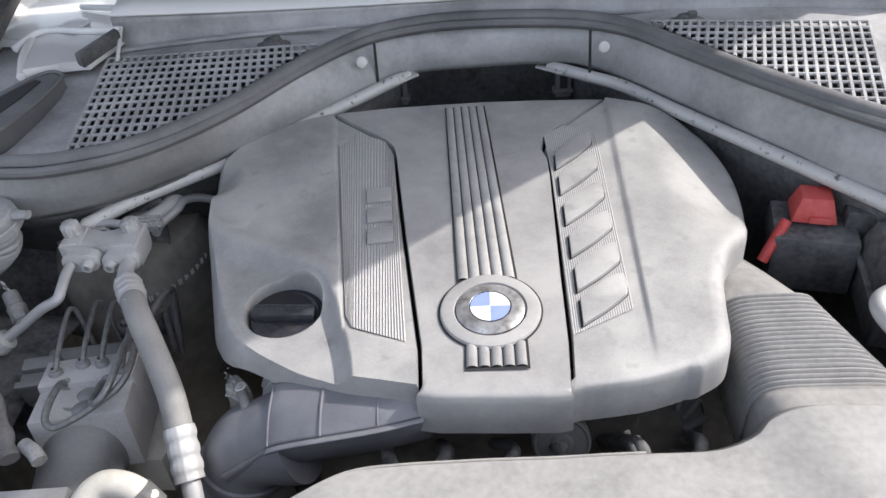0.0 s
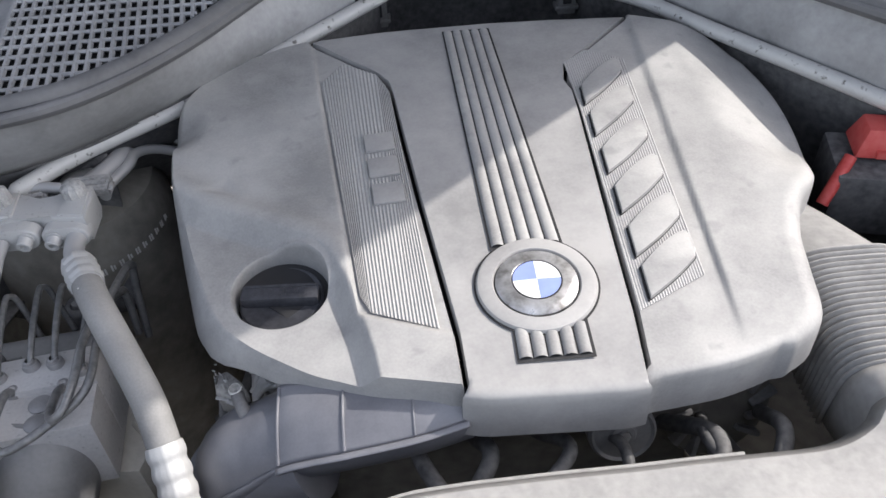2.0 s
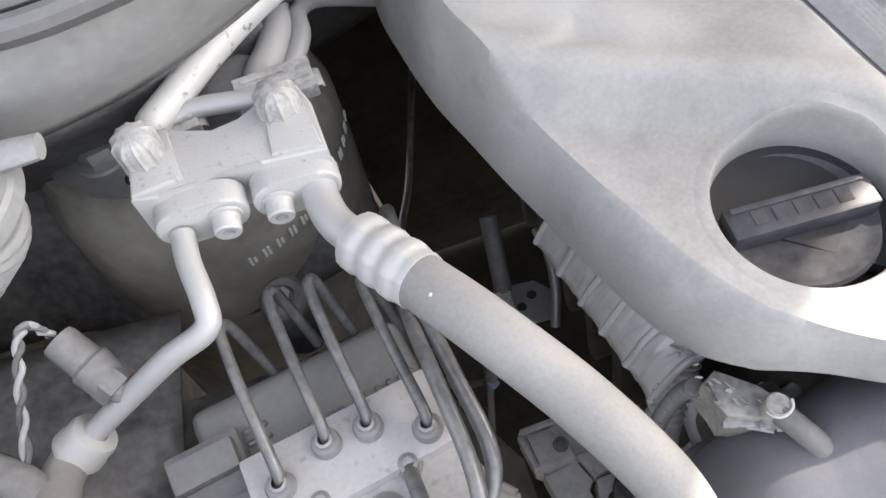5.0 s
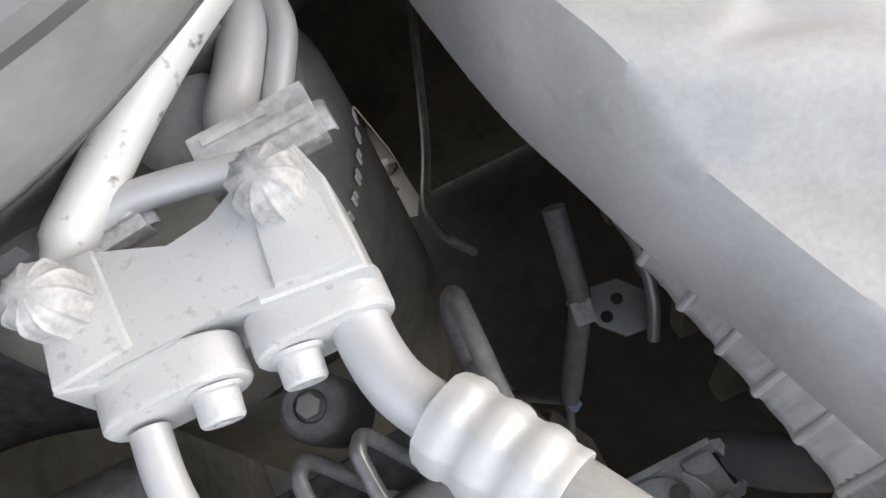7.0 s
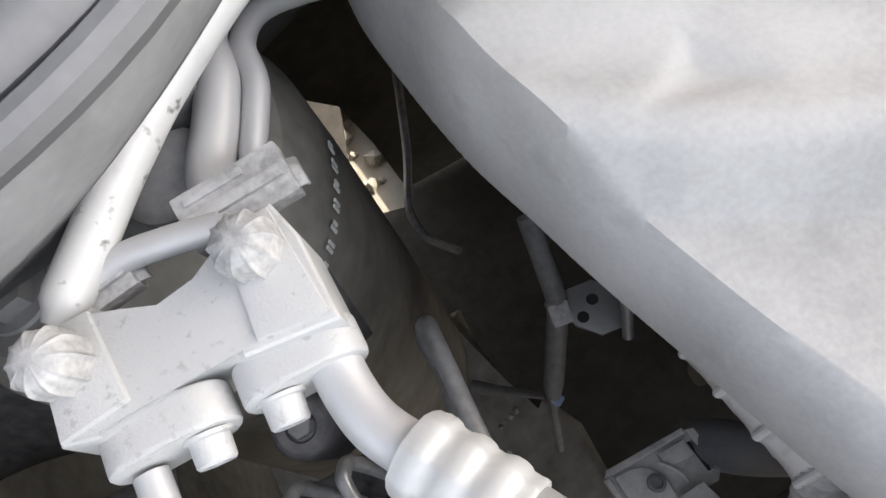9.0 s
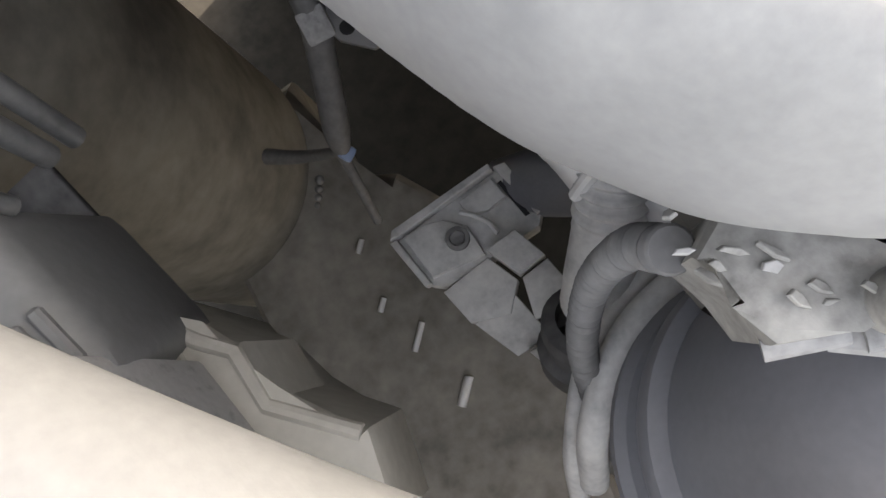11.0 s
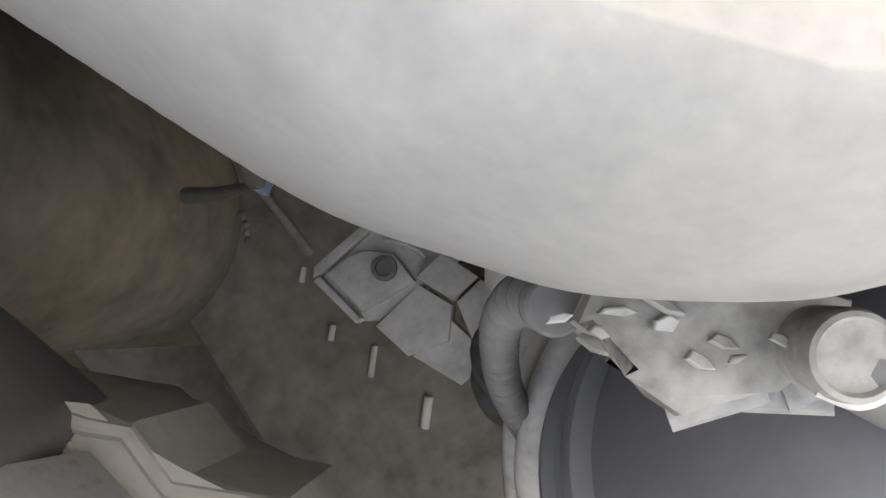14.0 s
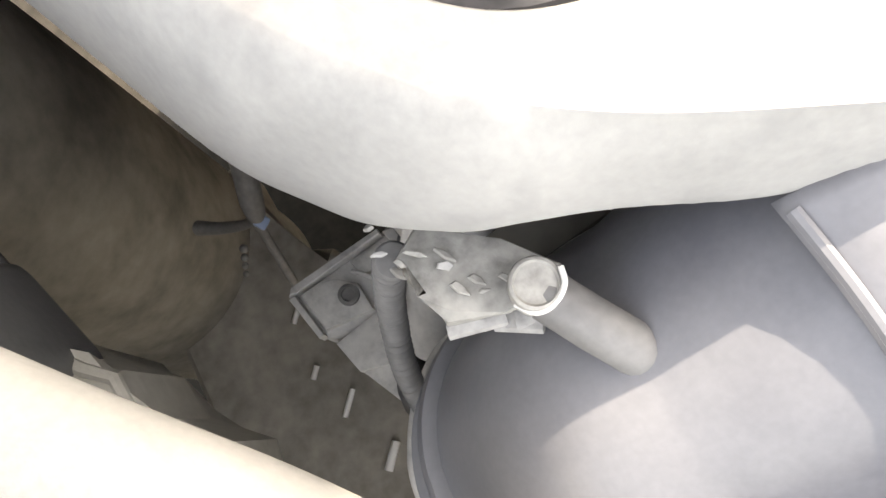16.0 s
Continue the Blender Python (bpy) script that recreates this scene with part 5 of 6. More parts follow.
prism(bm, [(-0.231, 0.637), (-0.2285, 0.627), (-0.229, 0.618), (-0.217, 0.613), (-0.206, 0.609), (-0.200, 0.615), (-0.207, 0.627), (-0.222, 0.641)], 0.850, 0.879, Matrix(), 0.002)
for v in bm.verts:
    v.co += 0.0012 * noise.noise_vector(v.co * 260)
part("plug_body", bm, plug_mat, plug)
for a, b, w in (((-0.2295, 0.6175, 0.872), (-0.2165, 0.6125, 0.874), 0.0022), ((-0.2155, 0.6105, 0.875), (-0.2065, 0.607, 0.876), 0.0025)):
    bm = bmesh.new()
    tube(bm, [a, b], w, 8, 4, False, squash=0.6)
    part("plug_lip", bm, clearcap_mat, plug, "pale broken lip")
rngp = random.Random(23)
for k in range(11):
    f = k / 10
    c = Vector((-0.2325, 0.6430, 0.8845)).lerp(Vector((-0.2130, 0.6190, 0.8860)), f) + Vector((rngp.uniform(-0.005, 0.002), rngp.uniform(-0.006, 0.002), rngp.uniform(-0.008, 0.0)))
    l, w = rngp.uniform(0.0012, 0.0034), rngp.uniform(0.0006, 0.0013)
    out = [(-l * rngp.uniform(0.7, 1.0), -w * rngp.uniform(0.2, 0.9)), (l * rngp.uniform(0.1, 0.5), -w), (l, rngp.uniform(-0.3, 0.3) * w), (l * rngp.uniform(-0.1, 0.4), w), (-l * rngp.uniform(0.5, 0.8), w * rngp.uniform(0.4, 0.9))]
    bm = bmesh.new()
    prism(bm, out, 0, 0.0011, Matrix.Translation(c) @ pose(0, 0, 0, rngp.uniform(-35, 35), rngp.uniform(-30, 30), rngp.uniform(-75, -5)), 0.0002, 1)
    part("broken_flake", bm, clearcap_mat if k % 5 == 1 else plug_mat, plug, "broken edge of the plug")
for a, b, w in (((-0.2190, 0.6135, 0.872), (-0.2105, 0.6065, 0.876), 0.0028), ((-0.2095, 0.6070, 0.877), (-0.2035, 0.6045, 0.880), 0.0030)):
    bm = bmesh.new()
    tube(bm, [a, b], w, 8, 4, False, squash=0.45)
    part("plug_lip", bm, clearcap_mat, plug, "pale broken lip")
bm = bmesh.new()
tube(bm, [(-0.2144, 0.6118, 0.8875), (-0.2120, 0.6078, 0.8885), (-0.2080, 0.6070, 0.8895), (-0.2040, 0.6090, 0.8905), (-0.2025, 0.6125, 0.8910)], 0.0007, 8, 5)
part("collar_lip", bm, mark_mat, plug, "bright edge of the collar")
bm = bmesh.new()
M = axis_pose((-0.2085, 0.6130, 0.8835), (-0.2095, 0.6105, 0.928))
lathe(bm, [(0.0058, -0.014), (0.0060, 0.005), (0.0056, 0.0066), (0.0049, 0.0070), (0.0044, 0.0062), (0, 0.0064)], M, 28)
part("plug_collar", bm, plug_mat, plug)
bm = bmesh.new()
tube(bm, [(-0.2075, 0.6100, 0.8840), (-0.2035, 0.6000, 0.8845), (-0.1990, 0.5905, 0.8820), (-0.1970, 0.5860, 0.8700)], 0.0058, 18, 6)
part("plug_stub", bm, conn_mat, plug)
bm = bmesh.new()
tube(bm, [(-0.231, 0.640, 0.868), (-0.234, 0.645, 0.845), (-0.242, 0.643, 0.81), (-0.252, 0.630, 0.775), (-0.258, 0.61, 0.74)], lambda t: 0.0044 + 0.0006 * math.sin(t * 260), 16, 44)
part("corrugated_lead", bm, conn_mat, plug, "thin corrugated lead")

# ---------------------------------------------------------------- deep in the gap
con = thing("engine_connector", "dusty grey multi-part wiring connector deep beside the engine", "connector")
CC = pose(0, 0, 0)
bm = bmesh.new()
prism(bm, [(-0.297, 0.717), (-0.294, 0.690), (-0.287, 0.684), (-0.232, 0.684), (-0.226, 0.690), (-0.231, 0.718), (-0.237, 0.722), (-0.291, 0.722)], 0.612, 0.636, CC, 0.003)
shell = part("connector_shell", bm, lifted_conn_mat, con)
for outline, z0, z1 in (([(-0.2975, 0.719), (-0.294, 0.723), (-0.236, 0.7235), (-0.236, 0.7195), (-0.293, 0.7185)], 0.63, 0.6445), ([(-0.2985, 0.718), (-0.2955, 0.690), (-0.292, 0.690), (-0.2945, 0.718)], 0.63, 0.6435),
                        ([(-0.2915, 0.7165), (-0.290, 0.692), (-0.262, 0.687), (-0.2615, 0.704), (-0.270, 0.713), (-0.278, 0.7165)], 0.63, 0.6425), ([(-0.2585, 0.7165), (-0.2385, 0.717), (-0.2375, 0.705), (-0.249, 0.7045), (-0.2585, 0.708)], 0.63, 0.641),
                        ([(-0.2605, 0.6875), (-0.2435, 0.6885), (-0.2385, 0.6700), (-0.2540, 0.6690)], 0.625, 0.6485), ([(-0.290, 0.6835), (-0.262, 0.6855), (-0.256, 0.6680), (-0.268, 0.6560), (-0.287, 0.6630)], 0.615, 0.6385),
                        ([(-0.2535, 0.6675), (-0.238, 0.6685), (-0.2355, 0.6450), (-0.2600, 0.6470)], 0.615, 0.640), ([(-0.2860, 0.6620), (-0.2610, 0.6630), (-0.2580, 0.6370), (-0.2770, 0.6370)], 0.612, 0.634),
                        ([(-0.2570, 0.6450), (-0.2380, 0.6440), (-0.2440, 0.6310), (-0.2560, 0.6310)], 0.612, 0.632), ([(-0.2710, 0.6360), (-0.2470, 0.6330), (-0.2480, 0.6170), (-0.2650, 0.6160)], 0.612, 0.640)):
    bm = bmesh.new()
    prism(bm, outline, z0, z1, CC, 0.0013)
    part("moulded_step", bm, lifted_conn_mat, con)
bm = bmesh.new()
lathe(bm, [(0.0062, 0), (0.0060, 0.0022), (0.0040, 0.0026), (0.0036, 0.001), (0, 0.001)], pose(-0.2690, 0.7010, 0.6425), 22)
part("screw_eye", bm, conn_mat, con)
bm = bmesh.new()
tube(bm, [(-0.2610, 0.7115, 0.6425), (-0.2560, 0.7060, 0.6425), (-0.2520, 0.6990, 0.6425), (-0.2510, 0.6920, 0.6425)], 0.0013, 8, 6)
part("raised_arc", bm, lifted_conn_mat, con)
bm = bmesh.new()
prism(bm, [(-0.2345, 0.7215), (-0.2285, 0.7200), (-0.2250, 0.6900), (-0.2300, 0.6890)], 0.62, 0.6405, CC, 0.001)
part("latch_bar", bm, lifted_conn_mat, con)
bm = bmesh.new()
prism(bm, [(-0.2372, 0.7140), (-0.2350, 0.7140), (-0.2325, 0.6920), (-0.2350, 0.6920)], 0.6362, 0.6372, CC, 0)
part("latch_slot", bm, gap_mat, con, smooth=False)
bm = bmesh.new()
lathe(bm, [(0.0022, 0), (0.0020, 0.001), (0, 0.0012)], pose(-0.2620, 0.6200, 0.640), 12)
part("orange_dot", bm, orange_mat, con, "small orange dot")
bm = bmesh.new()
tube(bm, [(-0.257, 0.622, 0.626), (-0.259, 0.600, 0.612), (-0.264, 0.575, 0.58), (-0.27, 0.55, 0.53)], 0.0065, 14, 6)
part("cable_tail", bm, black_mat, con)
bm = bmesh.new()
tube(bm, [(-0.2335, 0.716, 0.612), (-0.221, 0.705, 0.628), (-0.206, 0.692, 0.642), (-0.185, 0.68, 0.655), (-0.16, 0.67, 0.665)], lambda t: 0.0145 + 0.003 * smooth01(0, 0.3, t), 24, 8)
tagged(part("vacuum_pipe", bm, duct_mat), "smooth blue-grey pipe stub beside the connector", "pipe")
cor = thing("corrugated_sleeve", "grey corrugated wiring sleeve hanging beside the engine", "cable sleeve")
bm = bmesh.new()
tube(bm, [(-0.188, 0.700, 0.815), (-0.202, 0.682, 0.790), (-0.217, 0.664, 0.768), (-0.231, 0.647, 0.746), (-0.2415, 0.635, 0.727)],
     lambda t: (0.0115 + 0.0012 * math.sin(t * 2 * math.pi * 24) * (1 - smooth01(0.52, 0.62, t)) + 0.0012 * smooth01(0.55, 0.8, t)) * (1 - 0.75 * smooth01(0.90, 1, t) ** 2), 24, 48)
part("sleeve", bm, lifted_conn_mat, cor)
bm = bmesh.new()
lathe(bm, [(0.012, -0.02), (0.019, -0.018), (0.0205, -0.010), (0.0175, -0.007), (0.0175, -0.002), (0.0195, 0), (0.0195, 0.006), (0.0145, 0.008), (0.0135, 0.002)], axis_pose((-0.244, 0.6305, 0.716), (-0.2385, 0.6375, 0.727)), 30)
part("sleeve_seat", bm, black_mat, cor)
for pts, r in ((((-0.275, 0.585, 0.72), (-0.262, 0.607, 0.755), (-0.236, 0.626, 0.765), (-0.196, 0.634, 0.775), (-0.16, 0.65, 0.78)), 0.0055),
               (((-0.262, 0.575, 0.74), (-0.247, 0.600, 0.775), (-0.226, 0.618, 0.785), (-0.19, 0.629, 0.79), (-0.15, 0.64, 0.79)), 0.0065),
               (((-0.285, 0.578, 0.70), (-0.272, 0.603, 0.735), (-0.246, 0.628, 0.745), (-0.20, 0.642, 0.755)), 0.004)):
    bm = bmesh.new()
    tube(bm, pts, r, 14, 10)
    tagged(part("cable", bm, lifted_conn_mat), "grey sheathed cable bending round the duct end", "cable", "cables by the duct")
bm = bmesh.new()
tube(bm, [(-0.200, 0.668, 0.772), (-0.2025, 0.648, 0.765), (-0.2025, 0.628, 0.757), (-0.200, 0.610, 0.748)], 0.0098, 18, 4)
tagged(part("steel_pipe", bm, pipe_mat), "short bright steel pipe beside the sleeve", "pipe")
sb = thing("relay_box", "dusty tan plastic relay box with slotted lid", "relay box")
bm = bmesh.new()
prism(bm, [(-0.415, 0.762), (-0.377, 0.737), (-0.354, 0.703), (-0.344, 0.693), (-0.344, 0.671), (-0.322, 0.646), (-0.33, 0.615), (-0.42, 0.62), (-0.445, 0.70)], 0.71, 0.770, Matrix(), 0.004)
part("box_body", bm, tan_mat, sb)
bm = bmesh.new()
tube(bm, [(-0.414, 0.758, 0.7695), (-0.378, 0.734, 0.7695), (-0.356, 0.701, 0.7695), (-0.347, 0.691, 0.7695), (-0.347, 0.670, 0.7695), (-0.325, 0.646, 0.7695)], 0.0030, 10, 1, False)
part("box_rim", bm, tan_mat, sb)
for k in range(4):
    bm = bmesh.new()
    block(bm, (0.0035, 0.030, 0.0022), pose(-0.3865 + 0.0075 * k, 0.7025 - 0.003 * k, 0.7695, 0, 0, -3), 0.0008, 1)
    part("lid_rib", bm, tan_mat, sb)
# heat shield of foil plates between pressed ribs, under the cover's edge
shield = thing("heat_shield", "creased metal foil heat shield with pressed ribs below the cover", "heat shield")


def shield_at(u, v, lift=0.0):
    bow = 0.012 * math.sin(math.pi * min(1, v * 1.2)) + 0.0035 * noise.noise((u * 14, v * 4, 1)) + 0.0015 * noise.noise((u * 50, v * 14, 5))
    return Vector((-0.246 + 0.020 * u + 0.036 * v, 0.808 - 0.140 * u + 0.006 * v, 0.768 + 0.004 * u + 0.040 * v + bow + lift))


RIBS = [0.0, 0.22, 0.42, 0.60, 0.79, 0.985]
for a, b in zip(RIBS, RIBS[1:]):
    bm = bmesh.new()
    sheet(bm, lambda u, v: shield_at(a + 0.012 + (b - a - 0.024) * u, v, -0.004 * abs(2 * u - 1) ** 6), 22, 16)
    solid(part("foil_plate", bm, foil_mat, shield), 0.0012)
for u in RIBS:
    bm = bmesh.new()
    tube(bm, [tuple(shield_at(u, k / 10, -0.0012)) for k in range(11)], 0.0026, 10, 2)
    part("pressed_rib", bm, foil_mat, shield)
bk = thing("line_bracket", "dull steel bracket with two holes holding a line", "bracket")
bm = bmesh.new()
prism(bm, [(-0.268, 0.842), (-0.262, 0.814), (-0.250, 0.800), (-0.230, 0.798), (-0.222, 0.820), (-0.236, 0.838)], 0.655, 0.659, pose(0, 0, 0), 0.001)
part("bracket_plate", bm, steel_mat, bk)
for x, y in ((-0.243, 0.825), (-0.255, 0.817)):
    bm = bmesh.new()
    lathe(bm, [(0.0042, 0.0045), (0.0036, 0.0052), (0, 0.005)], pose(x, y, 0.655), 14)
    part("bracket_hole", bm, gap_mat, bk)
bm = bmesh.new()
tube(bm, [(-0.225, 0.86, 0.70), (-0.224, 0.836, 0.70), (-0.228, 0.810, 0.685), (-0.236, 0.790, 0.66)], 0.0042, 12, 6)
part("bent_line", bm, steel_mat, bk)
bm = bmesh.new()
block(bm, (0.015, 0.017, 0.016), pose(-0.2665, 0.833, 0.650, 30, 0, -8), 0.002)
part("line_clip", bm, clearcap_mat, bk)
bm = bmesh.new()
tube(bm, [(-0.258, 0.885, 0.705), (-0.262, 0.855, 0.68), (-0.2665, 0.833, 0.6585), (-0.282, 0.810, 0.628), (-0.2970, 0.7885, 0.5965), (-0.304, 0.772, 0.56), (-0.3090, 0.7590, 0.531)], lambda t: 0.0078 - 0.0046 * smooth01(0.6, 0.72, t), 14, 8)
part("drain_line", bm, conn_mat, bk)
bm = bmesh.new()
tube(bm, [(-0.3480, 0.8400, 0.528), (-0.3330, 0.8260, 0.538), (-0.3150, 0.8100, 0.556), (-0.3000, 0.7930, 0.588)], lambda t: 0.0058 - 0.003 * t, 12, 6)
part("side_lever", bm, conn_mat, bk)
bm = bmesh.new()
for k in range(4):
    tmp = bmesh.new()
    bmesh.ops.create_icosphere(tmp, subdivisions=2, radius=0.0034 - 0.0003 * k)
    join(bm, tmp, pose(-0.3260 - 0.006 * k, 0.8030 + 0.0005 * k, 0.536 - 0.016 * k))
part("bead_stalk", bm, conn_mat, bk)
bm = bmesh.new()
block(bm, (0.009, 0.009, 0.009), pose(-0.2970, 0.7885, 0.592, 30, 0, 30), 0.002)
part("blue_clip", bm, paleblue_mat, bk)
bm = bmesh.new()
tube(bm, [(-0.240, 1.22, 0.58), (-0.293, 1.076, 0.55), (-0.321, 1.012, 0.55), (-0.323, 0.981, 0.55), (-0.316, 0.970, 0.54), (-0.300, 0.968, 0.50)], 0.0042, 10, 6)
tagged(part("thin_line", bm, brake_mat), "thin dark line hanging in the gap", "line")
# dark masses
eng = thing("engine_block", "dark grimy engine block below the cover", "engine")
bm = bmesh.new()
block(bm, (0.36, 0.42, 0.40), pose(0.03, 0.81, 0.47), 0.02)
part("block_casting", bm, deep_mat, eng)
for k in range(7):
    bm = bmesh.new()
    block(bm, (0.05, 0.02, 0.30), pose(-0.155, 0.64 + 0.06 * k, 0.50, 0, -6, 0), 0.006)
    part("casting_rib", bm, deep_mat, eng)
rail = thing("chassis_rail", "grimy brown chassis rail low beside the engine", "chassis rail", kind="structure")
bm = bmesh.new()
prism(bm, [(-0.515, 0.35), (-0.300, 0.35), (-0.272, 0.60), (-0.268, 0.79), (-0.290, 0.835), (-0.333, 0.86), (-0.325, 0.97), (-0.455, 0.97)], 0.24, 0.34, Matrix(), 0.015, 3)
part("rail_beam", bm, material("grimy_brown_rail", (0.16, 0.15, 0.135), (0.46, 0.43, 0.385), 0.48, 0.8, grain=60, stain=11, bump=0.3, vary=0.34), rail)
for x, y, z in ((-0.3475, 0.6345, 0.338), (-0.3560, 0.697, 0.338), (-0.3680, 0.739, 0.338), (-0.3560, 0.7950, 0.338)):
    bm = bmesh.new()
    d = 0.5 if y > 0.73 else 1.0
    tube(bm, [(x - 0.010 * d, y - 0.009 * d, z + 0.006), (x + 0.010 * d, y + 0.009 * d, z + 0.006)], 0.0042 if y < 0.65 else 0.0028, 12, 2)
    tagged(part("loose_fastener", bm, white_mat), "pale fastener lying on the rail", "fastener", "fasteners on the rail")

# ---------------------------------------------------------------- right side: snorkel, bellows, air box, terminals
sn = thing("intake_snorkel", "dusty pale grey intake snorkel with a ribbed bellows", "air intake")
bm = bmesh.new()
NECK = coons([Vector(p) for p in ((0.304, 0.692), (0.352, 0.694), (0.403, 0.690))], [Vector(p) for p in ((0.306, 0.775), (0.325, 0.797), (0.343, 0.806))], [Vector(p) for p in ((0.304, 0.692), (0.306, 0.775))], [Vector(p) for p in ((0.403, 0.690), (0.374, 0.752), (0.343, 0.806))])


def neck(u, v):
    p = NECK(u, v)
    return Vector((p.x, p.y, 0.914 - 0.012 * abs(2 * u - 0.9) ** 2.5 - 0.008 * v))


sheet(bm, neck, 20, 16)
solid(part("snorkel_neck", bm, shroud_mat, sn), 0.004)
bm = bmesh.new()
sheet(bm, lambda u, v: neck(0, u) + Vector((-0.002 * v, 0, -0.05 * v)), 12, 4)
solid(part("neck_side", bm, shroud_mat, sn), 0.004)


def bellows(u, v):
    """u across from the engine side to the outside, v from rear to front."""
    rib = 0.0050 * abs(math.sin(v * math.pi * 21))
    a = math.pi * (1.02 - 0.98 * u)
    x = 0.354 + 0.020 * v + (0.051 + 0.024 * v + rib * 0.6) * math.copysign(abs(math.cos(a)) ** 0.48, math.cos(a))
    z = 0.845 + (0.067 + rib) * math.copysign(abs(math.sin(a)) ** 0.42, math.sin(a))
    return Vector((x, 0.696 - 0.130 * v - 0.012 * u * v, z))


bm = bmesh.new()
sheet(bm, bellows, 44, 136)
solid(part("ribbed_bellows", bm, shroud_mat, sn), 0.002)
bm = bmesh.new()
sheet(bm, lambda u, v: bellows(u, 1.0) + Vector((0.002 * v, -0.05 * v, 0.005 + 0.006 * v)), 44, 6)
solid(part("bellows_cuff", bm, shroud_mat, sn), 0.004)

box = thing("air_box", "large dusty pale grey plastic air box across the front", "air box")
REAR = curve2([(-0.30, 0.34), (-0.20, 0.40), (-0.132, 0.448), (-0.08, 0.480), (-0.03, 0.487), (0.018, 0.489), (0.116, 0.491), (0.20, 0.492), (0.246, 0.495), (0.279, 0.509), (0.292, 0.522), (0.315, 0.530), (0.345, 0.531), (0.398, 0.528), (0.50, 0.525), (0.66, 0.52)], 4)


def box_top(u, v):
    p = poly_at(REAR, u)
    y = p.y * (1 - v) + (0.02 + 0.02 * u) * v
    r = smooth01(0, 0.03, v)
    z = 0.915 + 0.015 * r + 0.012 * smooth01(0.0, 0.5, v) + 0.01 * smooth01(0.27, 0.34, p.x) * (1 - 0.5 * v) - 0.02 * v * v
    return Vector((p.x + 0.02 * v * (0.2 - p.x), y, z + 0.0015 * noise.noise((p.x * 14, y * 14, 2))))


bm = bmesh.new()
sheet(bm, box_top, 150, 40)
solid(part("box_lid", bm, shroud_mat, box), 0.004)
bm = bmesh.new()
sheet(bm, lambda u, v: box_top(u, 0) + Vector((0, -0.012 * v, -0.11 * v)), 150, 4)
solid(part("box_wall", bm, shroud_mat, box), 0.004)
bm = bmesh.new()
tube(bm, [tuple(box_top(0.12 + 0.40 * k / 20, 0) + Vector((0, 0.002, -0.003))) for k in range(21)], 0.0022, 10, 2)
part("box_lip", bm, shroud_mat, box, "worn lip along the rear edge")

term = thing("jump_terminal", "faded red terminal cover on a black holder", "terminal cover")
bm = bmesh.new()
TM = pose(0.447, 0.832, 0.920, 0, 0, -14)
block(bm, (0.052, 0.048, 0.030), TM, 0.003, 2, 0.66)
part("red_cover", bm, red_mat, term)
bm = bmesh.new()
block(bm, (0.024, 0.006, 0.008), TM @ pose(0.006, -0.024, 0.002), 0.001)
part("cover_latch", bm, red_mat, term)
bm = bmesh.new()
tube(bm, [(0.410, 0.812, 0.925), (0.396, 0.800, 0.908), (0.380, 0.787, 0.885)], 0.0065, 12, 4)
part("red_cable", bm, red_mat, term)
bm = bmesh.new()
block(bm, (0.095, 0.085, 0.075), pose(0.448, 0.822, 0.840, 0, 0, -14), 0.006)
block(bm, (0.036, 0.055, 0.052), pose(0.500, 0.828, 0.885, 0, 0, -14), 0.004)
part("holder", bm, black_mat, term)
fuse = thing("fuse_box", "dusty dark plastic fuse box lid", "fuse box")
bm = bmesh.new()
block(bm, (0.17, 0.11, 0.045), pose(0.562, 0.728, 0.888, 6, 4, -10), 0.009, 2, 0.9)
part("box_lid", bm, black_mat, fuse)
bm = bmesh.new()
block(bm, (0.165, 0.105, 0.06), pose(0.562, 0.728, 0.832, 6, 4, -10), 0.006, 2)
block(bm, (0.178, 0.118, 0.006), pose(0.562, 0.728, 0.884, 6, 4, -10), 0.002, 2)
part("box_base", bm, black_mat, fuse)
side = thing("coolant_pipe", "pale grey coolant pipe with a bend beside the bellows", "pipe")
bm = bmesh.new()
tube(bm, [(0.62, 0.69, 0.915), (0.50, 0.680, 0.925), (0.462, 0.672, 0.926), (0.448, 0.650, 0.925), (0.455, 0.61, 0.923), (0.47, 0.56, 0.92), (0.48, 0.53, 0.91)], 0.0095, 18, 8)
part("bent_pipe", bm, pipe_mat, side)

# front of the engine below the cover
bm = bmesh.new()
sheet(bm, lambda u, v: Vector((0.02 + 0.64 * u, 0.28 + 0.66 * v, 0.66 + 0.03 * math.sin(5 * u) + 0.02 * v)), 16, 16)
tagged(solid(part("fan_shroud", bm, deep_mat), 0.006), "dark fan shroud below the front of the engine", "fan shroud")
pul = thing("idler_pulley", "dusty steel idler pulley with a center bolt", "pulley")
bm = bmesh.new()
PM = axis_pose((0.121, 0.570, 0.838), (0.121, 0.40, 0.905))
lathe(bm, [(0.030, -0.012), (0.030, 0.004), (0.0275, 0.007), (0.025, 0.005), (0.012, 0.006), (0.010, 0.009), (0.006, 0.0095), (0.005, 0.006), (0, 0.006)], PM, 40)
part("pulley_disc", bm, motor_mat, pul)
bm = bmesh.new()
prism(bm, hexa(0.0058), 0.006, 0.012, PM, 0.0006)
part("pulley_bolt", bm, steel_mat, pul)
rngf = random.Random(11)
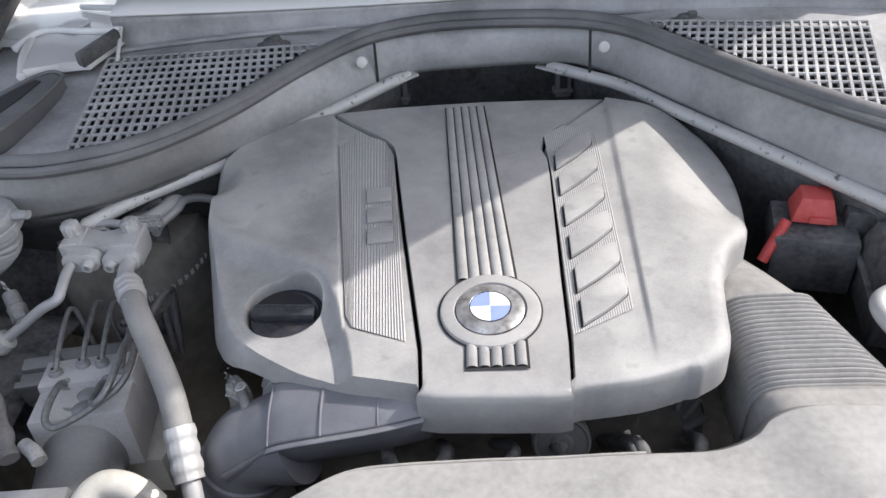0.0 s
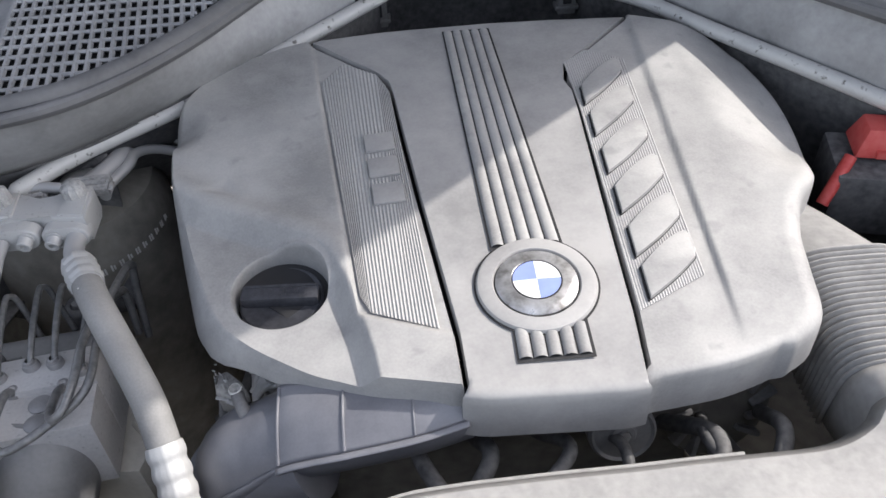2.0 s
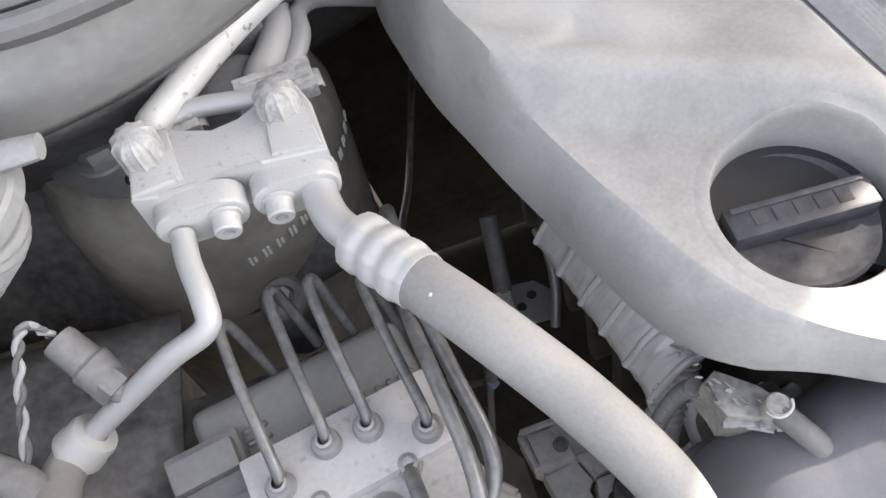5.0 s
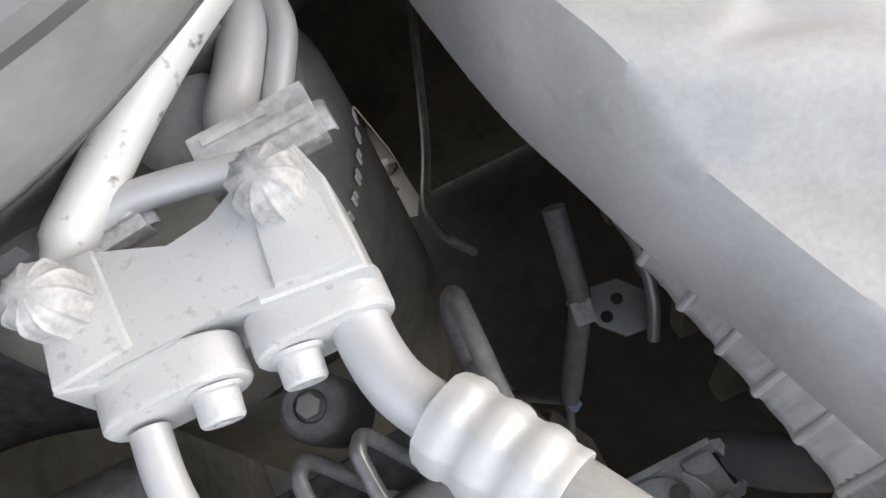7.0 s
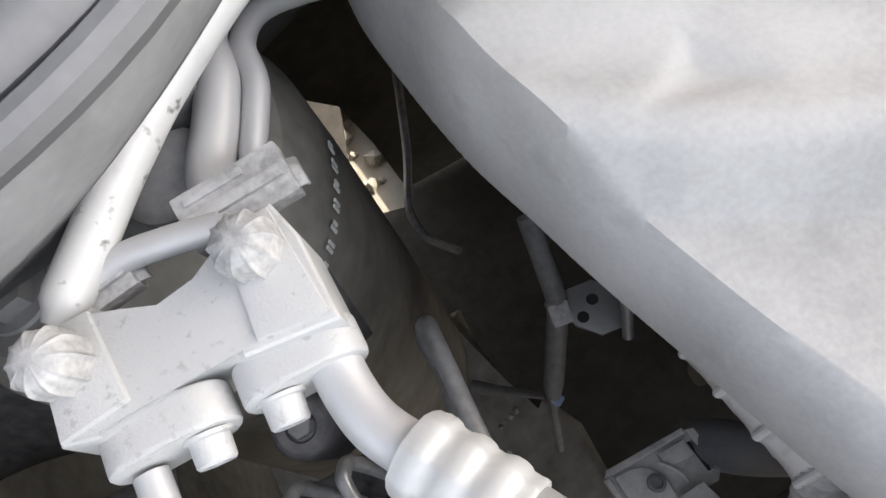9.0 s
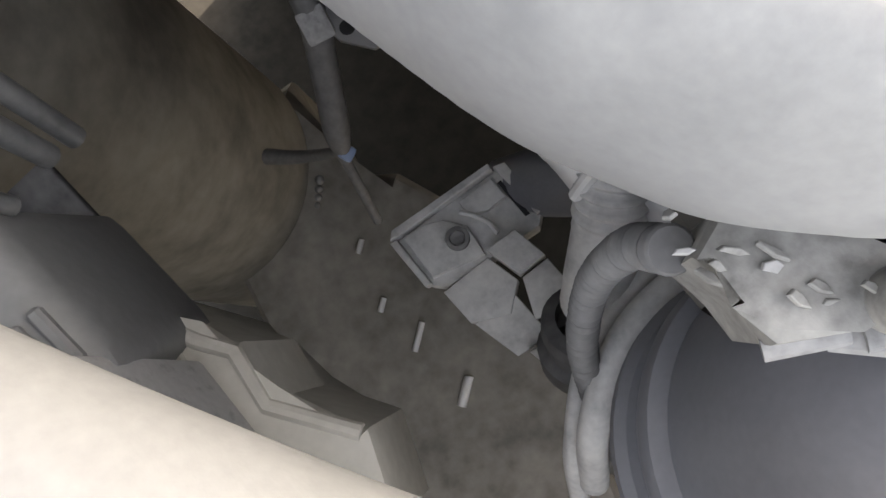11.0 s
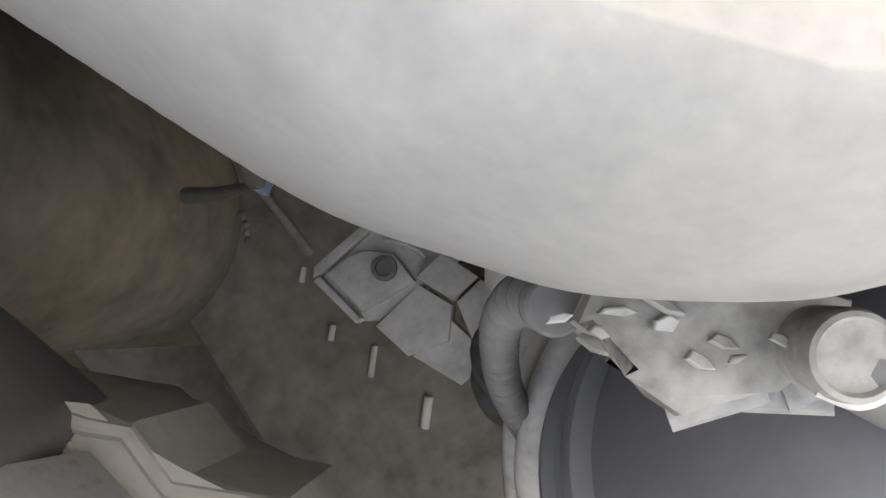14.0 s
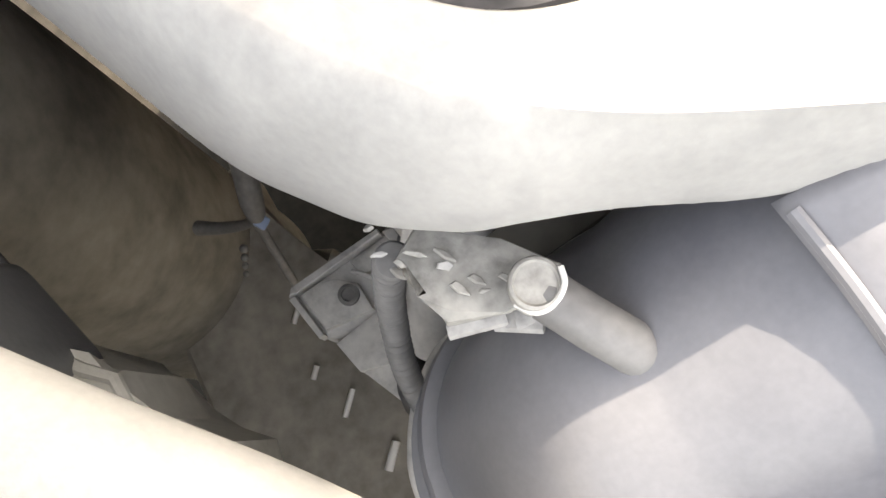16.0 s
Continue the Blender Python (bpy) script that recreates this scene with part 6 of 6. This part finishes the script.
for k in range(7):
    x = -0.06 + 0.055 * k + rngf.uniform(-0.01, 0.01)
    bm = bmesh.new()
    tube(bm, [(x, 0.60, 0.80), (x + rngf.uniform(-0.02, 0.03), 0.55, 0.845), (x + rngf.uniform(-0.03, 0.04), 0.50, 0.82), (x + 0.02, 0.46, 0.74)], rngf.uniform(0.005, 0.010), 12, 8)
    tagged(part("hose", bm, black_mat), "dark grimy hose at the front of the engine", "hose", "hoses at the engine front")
alt = thing("alternator", "dark dusty finned alternator below the cover corner", "alternator")
AM = axis_pose((0.225, 0.62, 0.80), (0.245, 0.50, 0.85))
bm = bmesh.new()
lathe(bm, [(0.060, -0.05), (0.060, 0), (0.055, 0.010), (0.030, 0.014), (0, 0.014)], AM, 36)
part("alternator_body", bm, deep_mat, alt)
for k in range(14):
    bm = bmesh.new()
    block(bm, (0.006, 0.028, 0.014), AM @ pose(0.043 * math.cos(k * 0.449), 0.043 * math.sin(k * 0.449), 0.006, 0, 0, math.degrees(k * 0.449) - 70), 0.002)
    part("cooling_fin", bm, conn_mat, alt)

# ---------------------------------------------------------------- front left corner
cnr = thing("headlamp_carrier", "dusty dark headlamp carrier with bolts and a pale edge", "carrier panel")
bm = bmesh.new()
sheet(bm, lambda u, v: Vector((-0.69 + 0.20 * u - 0.03 * v, 0.80 - 0.42 * v + 0.02 * u, 0.862 - 0.05 * u + 0.01 * math.sin(8 * v))), 14, 20)
solid(part("carrier_plate", bm, black_mat, cnr), 0.004)
bm = bmesh.new()
tube(bm, [(-0.635, 0.80, 0.915), (-0.602, 0.715, 0.912), (-0.568, 0.60, 0.91), (-0.535, 0.45, 0.905), (-0.52, 0.30, 0.90)], 0.007, 10, 6, squash=2.0)
part("pale_edge", bm, mark_mat, cnr, "pale sealing edge")
bm = bmesh.new()
tube(bm, [(-0.66, 0.80, 0.885), (-0.60, 0.745, 0.885), (-0.545, 0.69, 0.878), (-0.505, 0.64, 0.868), (-0.465, 0.585, 0.86), (-0.445, 0.555, 0.855)], lambda t: 0.0095 + 0.0012 * math.sin(40 * t), 14, 8, squash=0.8)
part("wiring_loom", bm, conn_mat, cnr, "taped wiring loom")
bm = bmesh.new()
sheet(bm, lambda u, v: Vector((-0.575 + 0.11 * u, 0.62 - 0.20 * v - 0.03 * u, 0.885 - 0.015 * math.sin(3 * u) - 0.01 * v)), 10, 12)
solid(part("corner_bracket", bm, motor_mat, cnr), 0.004)
for x, y in ((-0.54, 0.585), (-0.505, 0.545)):
    bm = bmesh.new()
    lathe(bm, [(0.012, 0), (0.011, 0.003), (0.006, 0.004), (0.0055, 0.001), (0, 0.001)], pose(x, y, 0.884), 20)
    part("bracket_bolt", bm, steel_mat, cnr)
bm = bmesh.new()
tube(bm, [(-0.44, 0.575, 0.852), (-0.425, 0.565, 0.853), (-0.415, 0.555, 0.85)], 0.008, 14, 4)
part("cable_end", bm, clearcap_mat, cnr)
elb = thing("elbow_pipe", "beige rubber elbow pipe with a dark clamp", "pipe")
bm = bmesh.new()
tube(bm, [(-0.335, 0.455, 0.83), (-0.334, 0.478, 0.868), (-0.318, 0.497, 0.883), (-0.295, 0.499, 0.882), (-0.275, 0.493, 0.868), (-0.262, 0.485, 0.84)], 0.0135, 18, 8)
part("elbow", bm, tan_mat, elb)
bm = bmesh.new()
tube(bm, [(-0.284, 0.496, 0.876), (-0.270, 0.490, 0.858)], 0.0155, 20, 2)
part("clamp_ring", bm, black_mat, elb)
bm = bmesh.new()
block(bm, (0.12, 0.03, 0.012), pose(-0.41, 0.487, 0.865, 10, 0, 3), 0.003)
tagged(part("cross_bar", bm, steel_mat), "dull metal bar at the front edge of the bay", "bar")
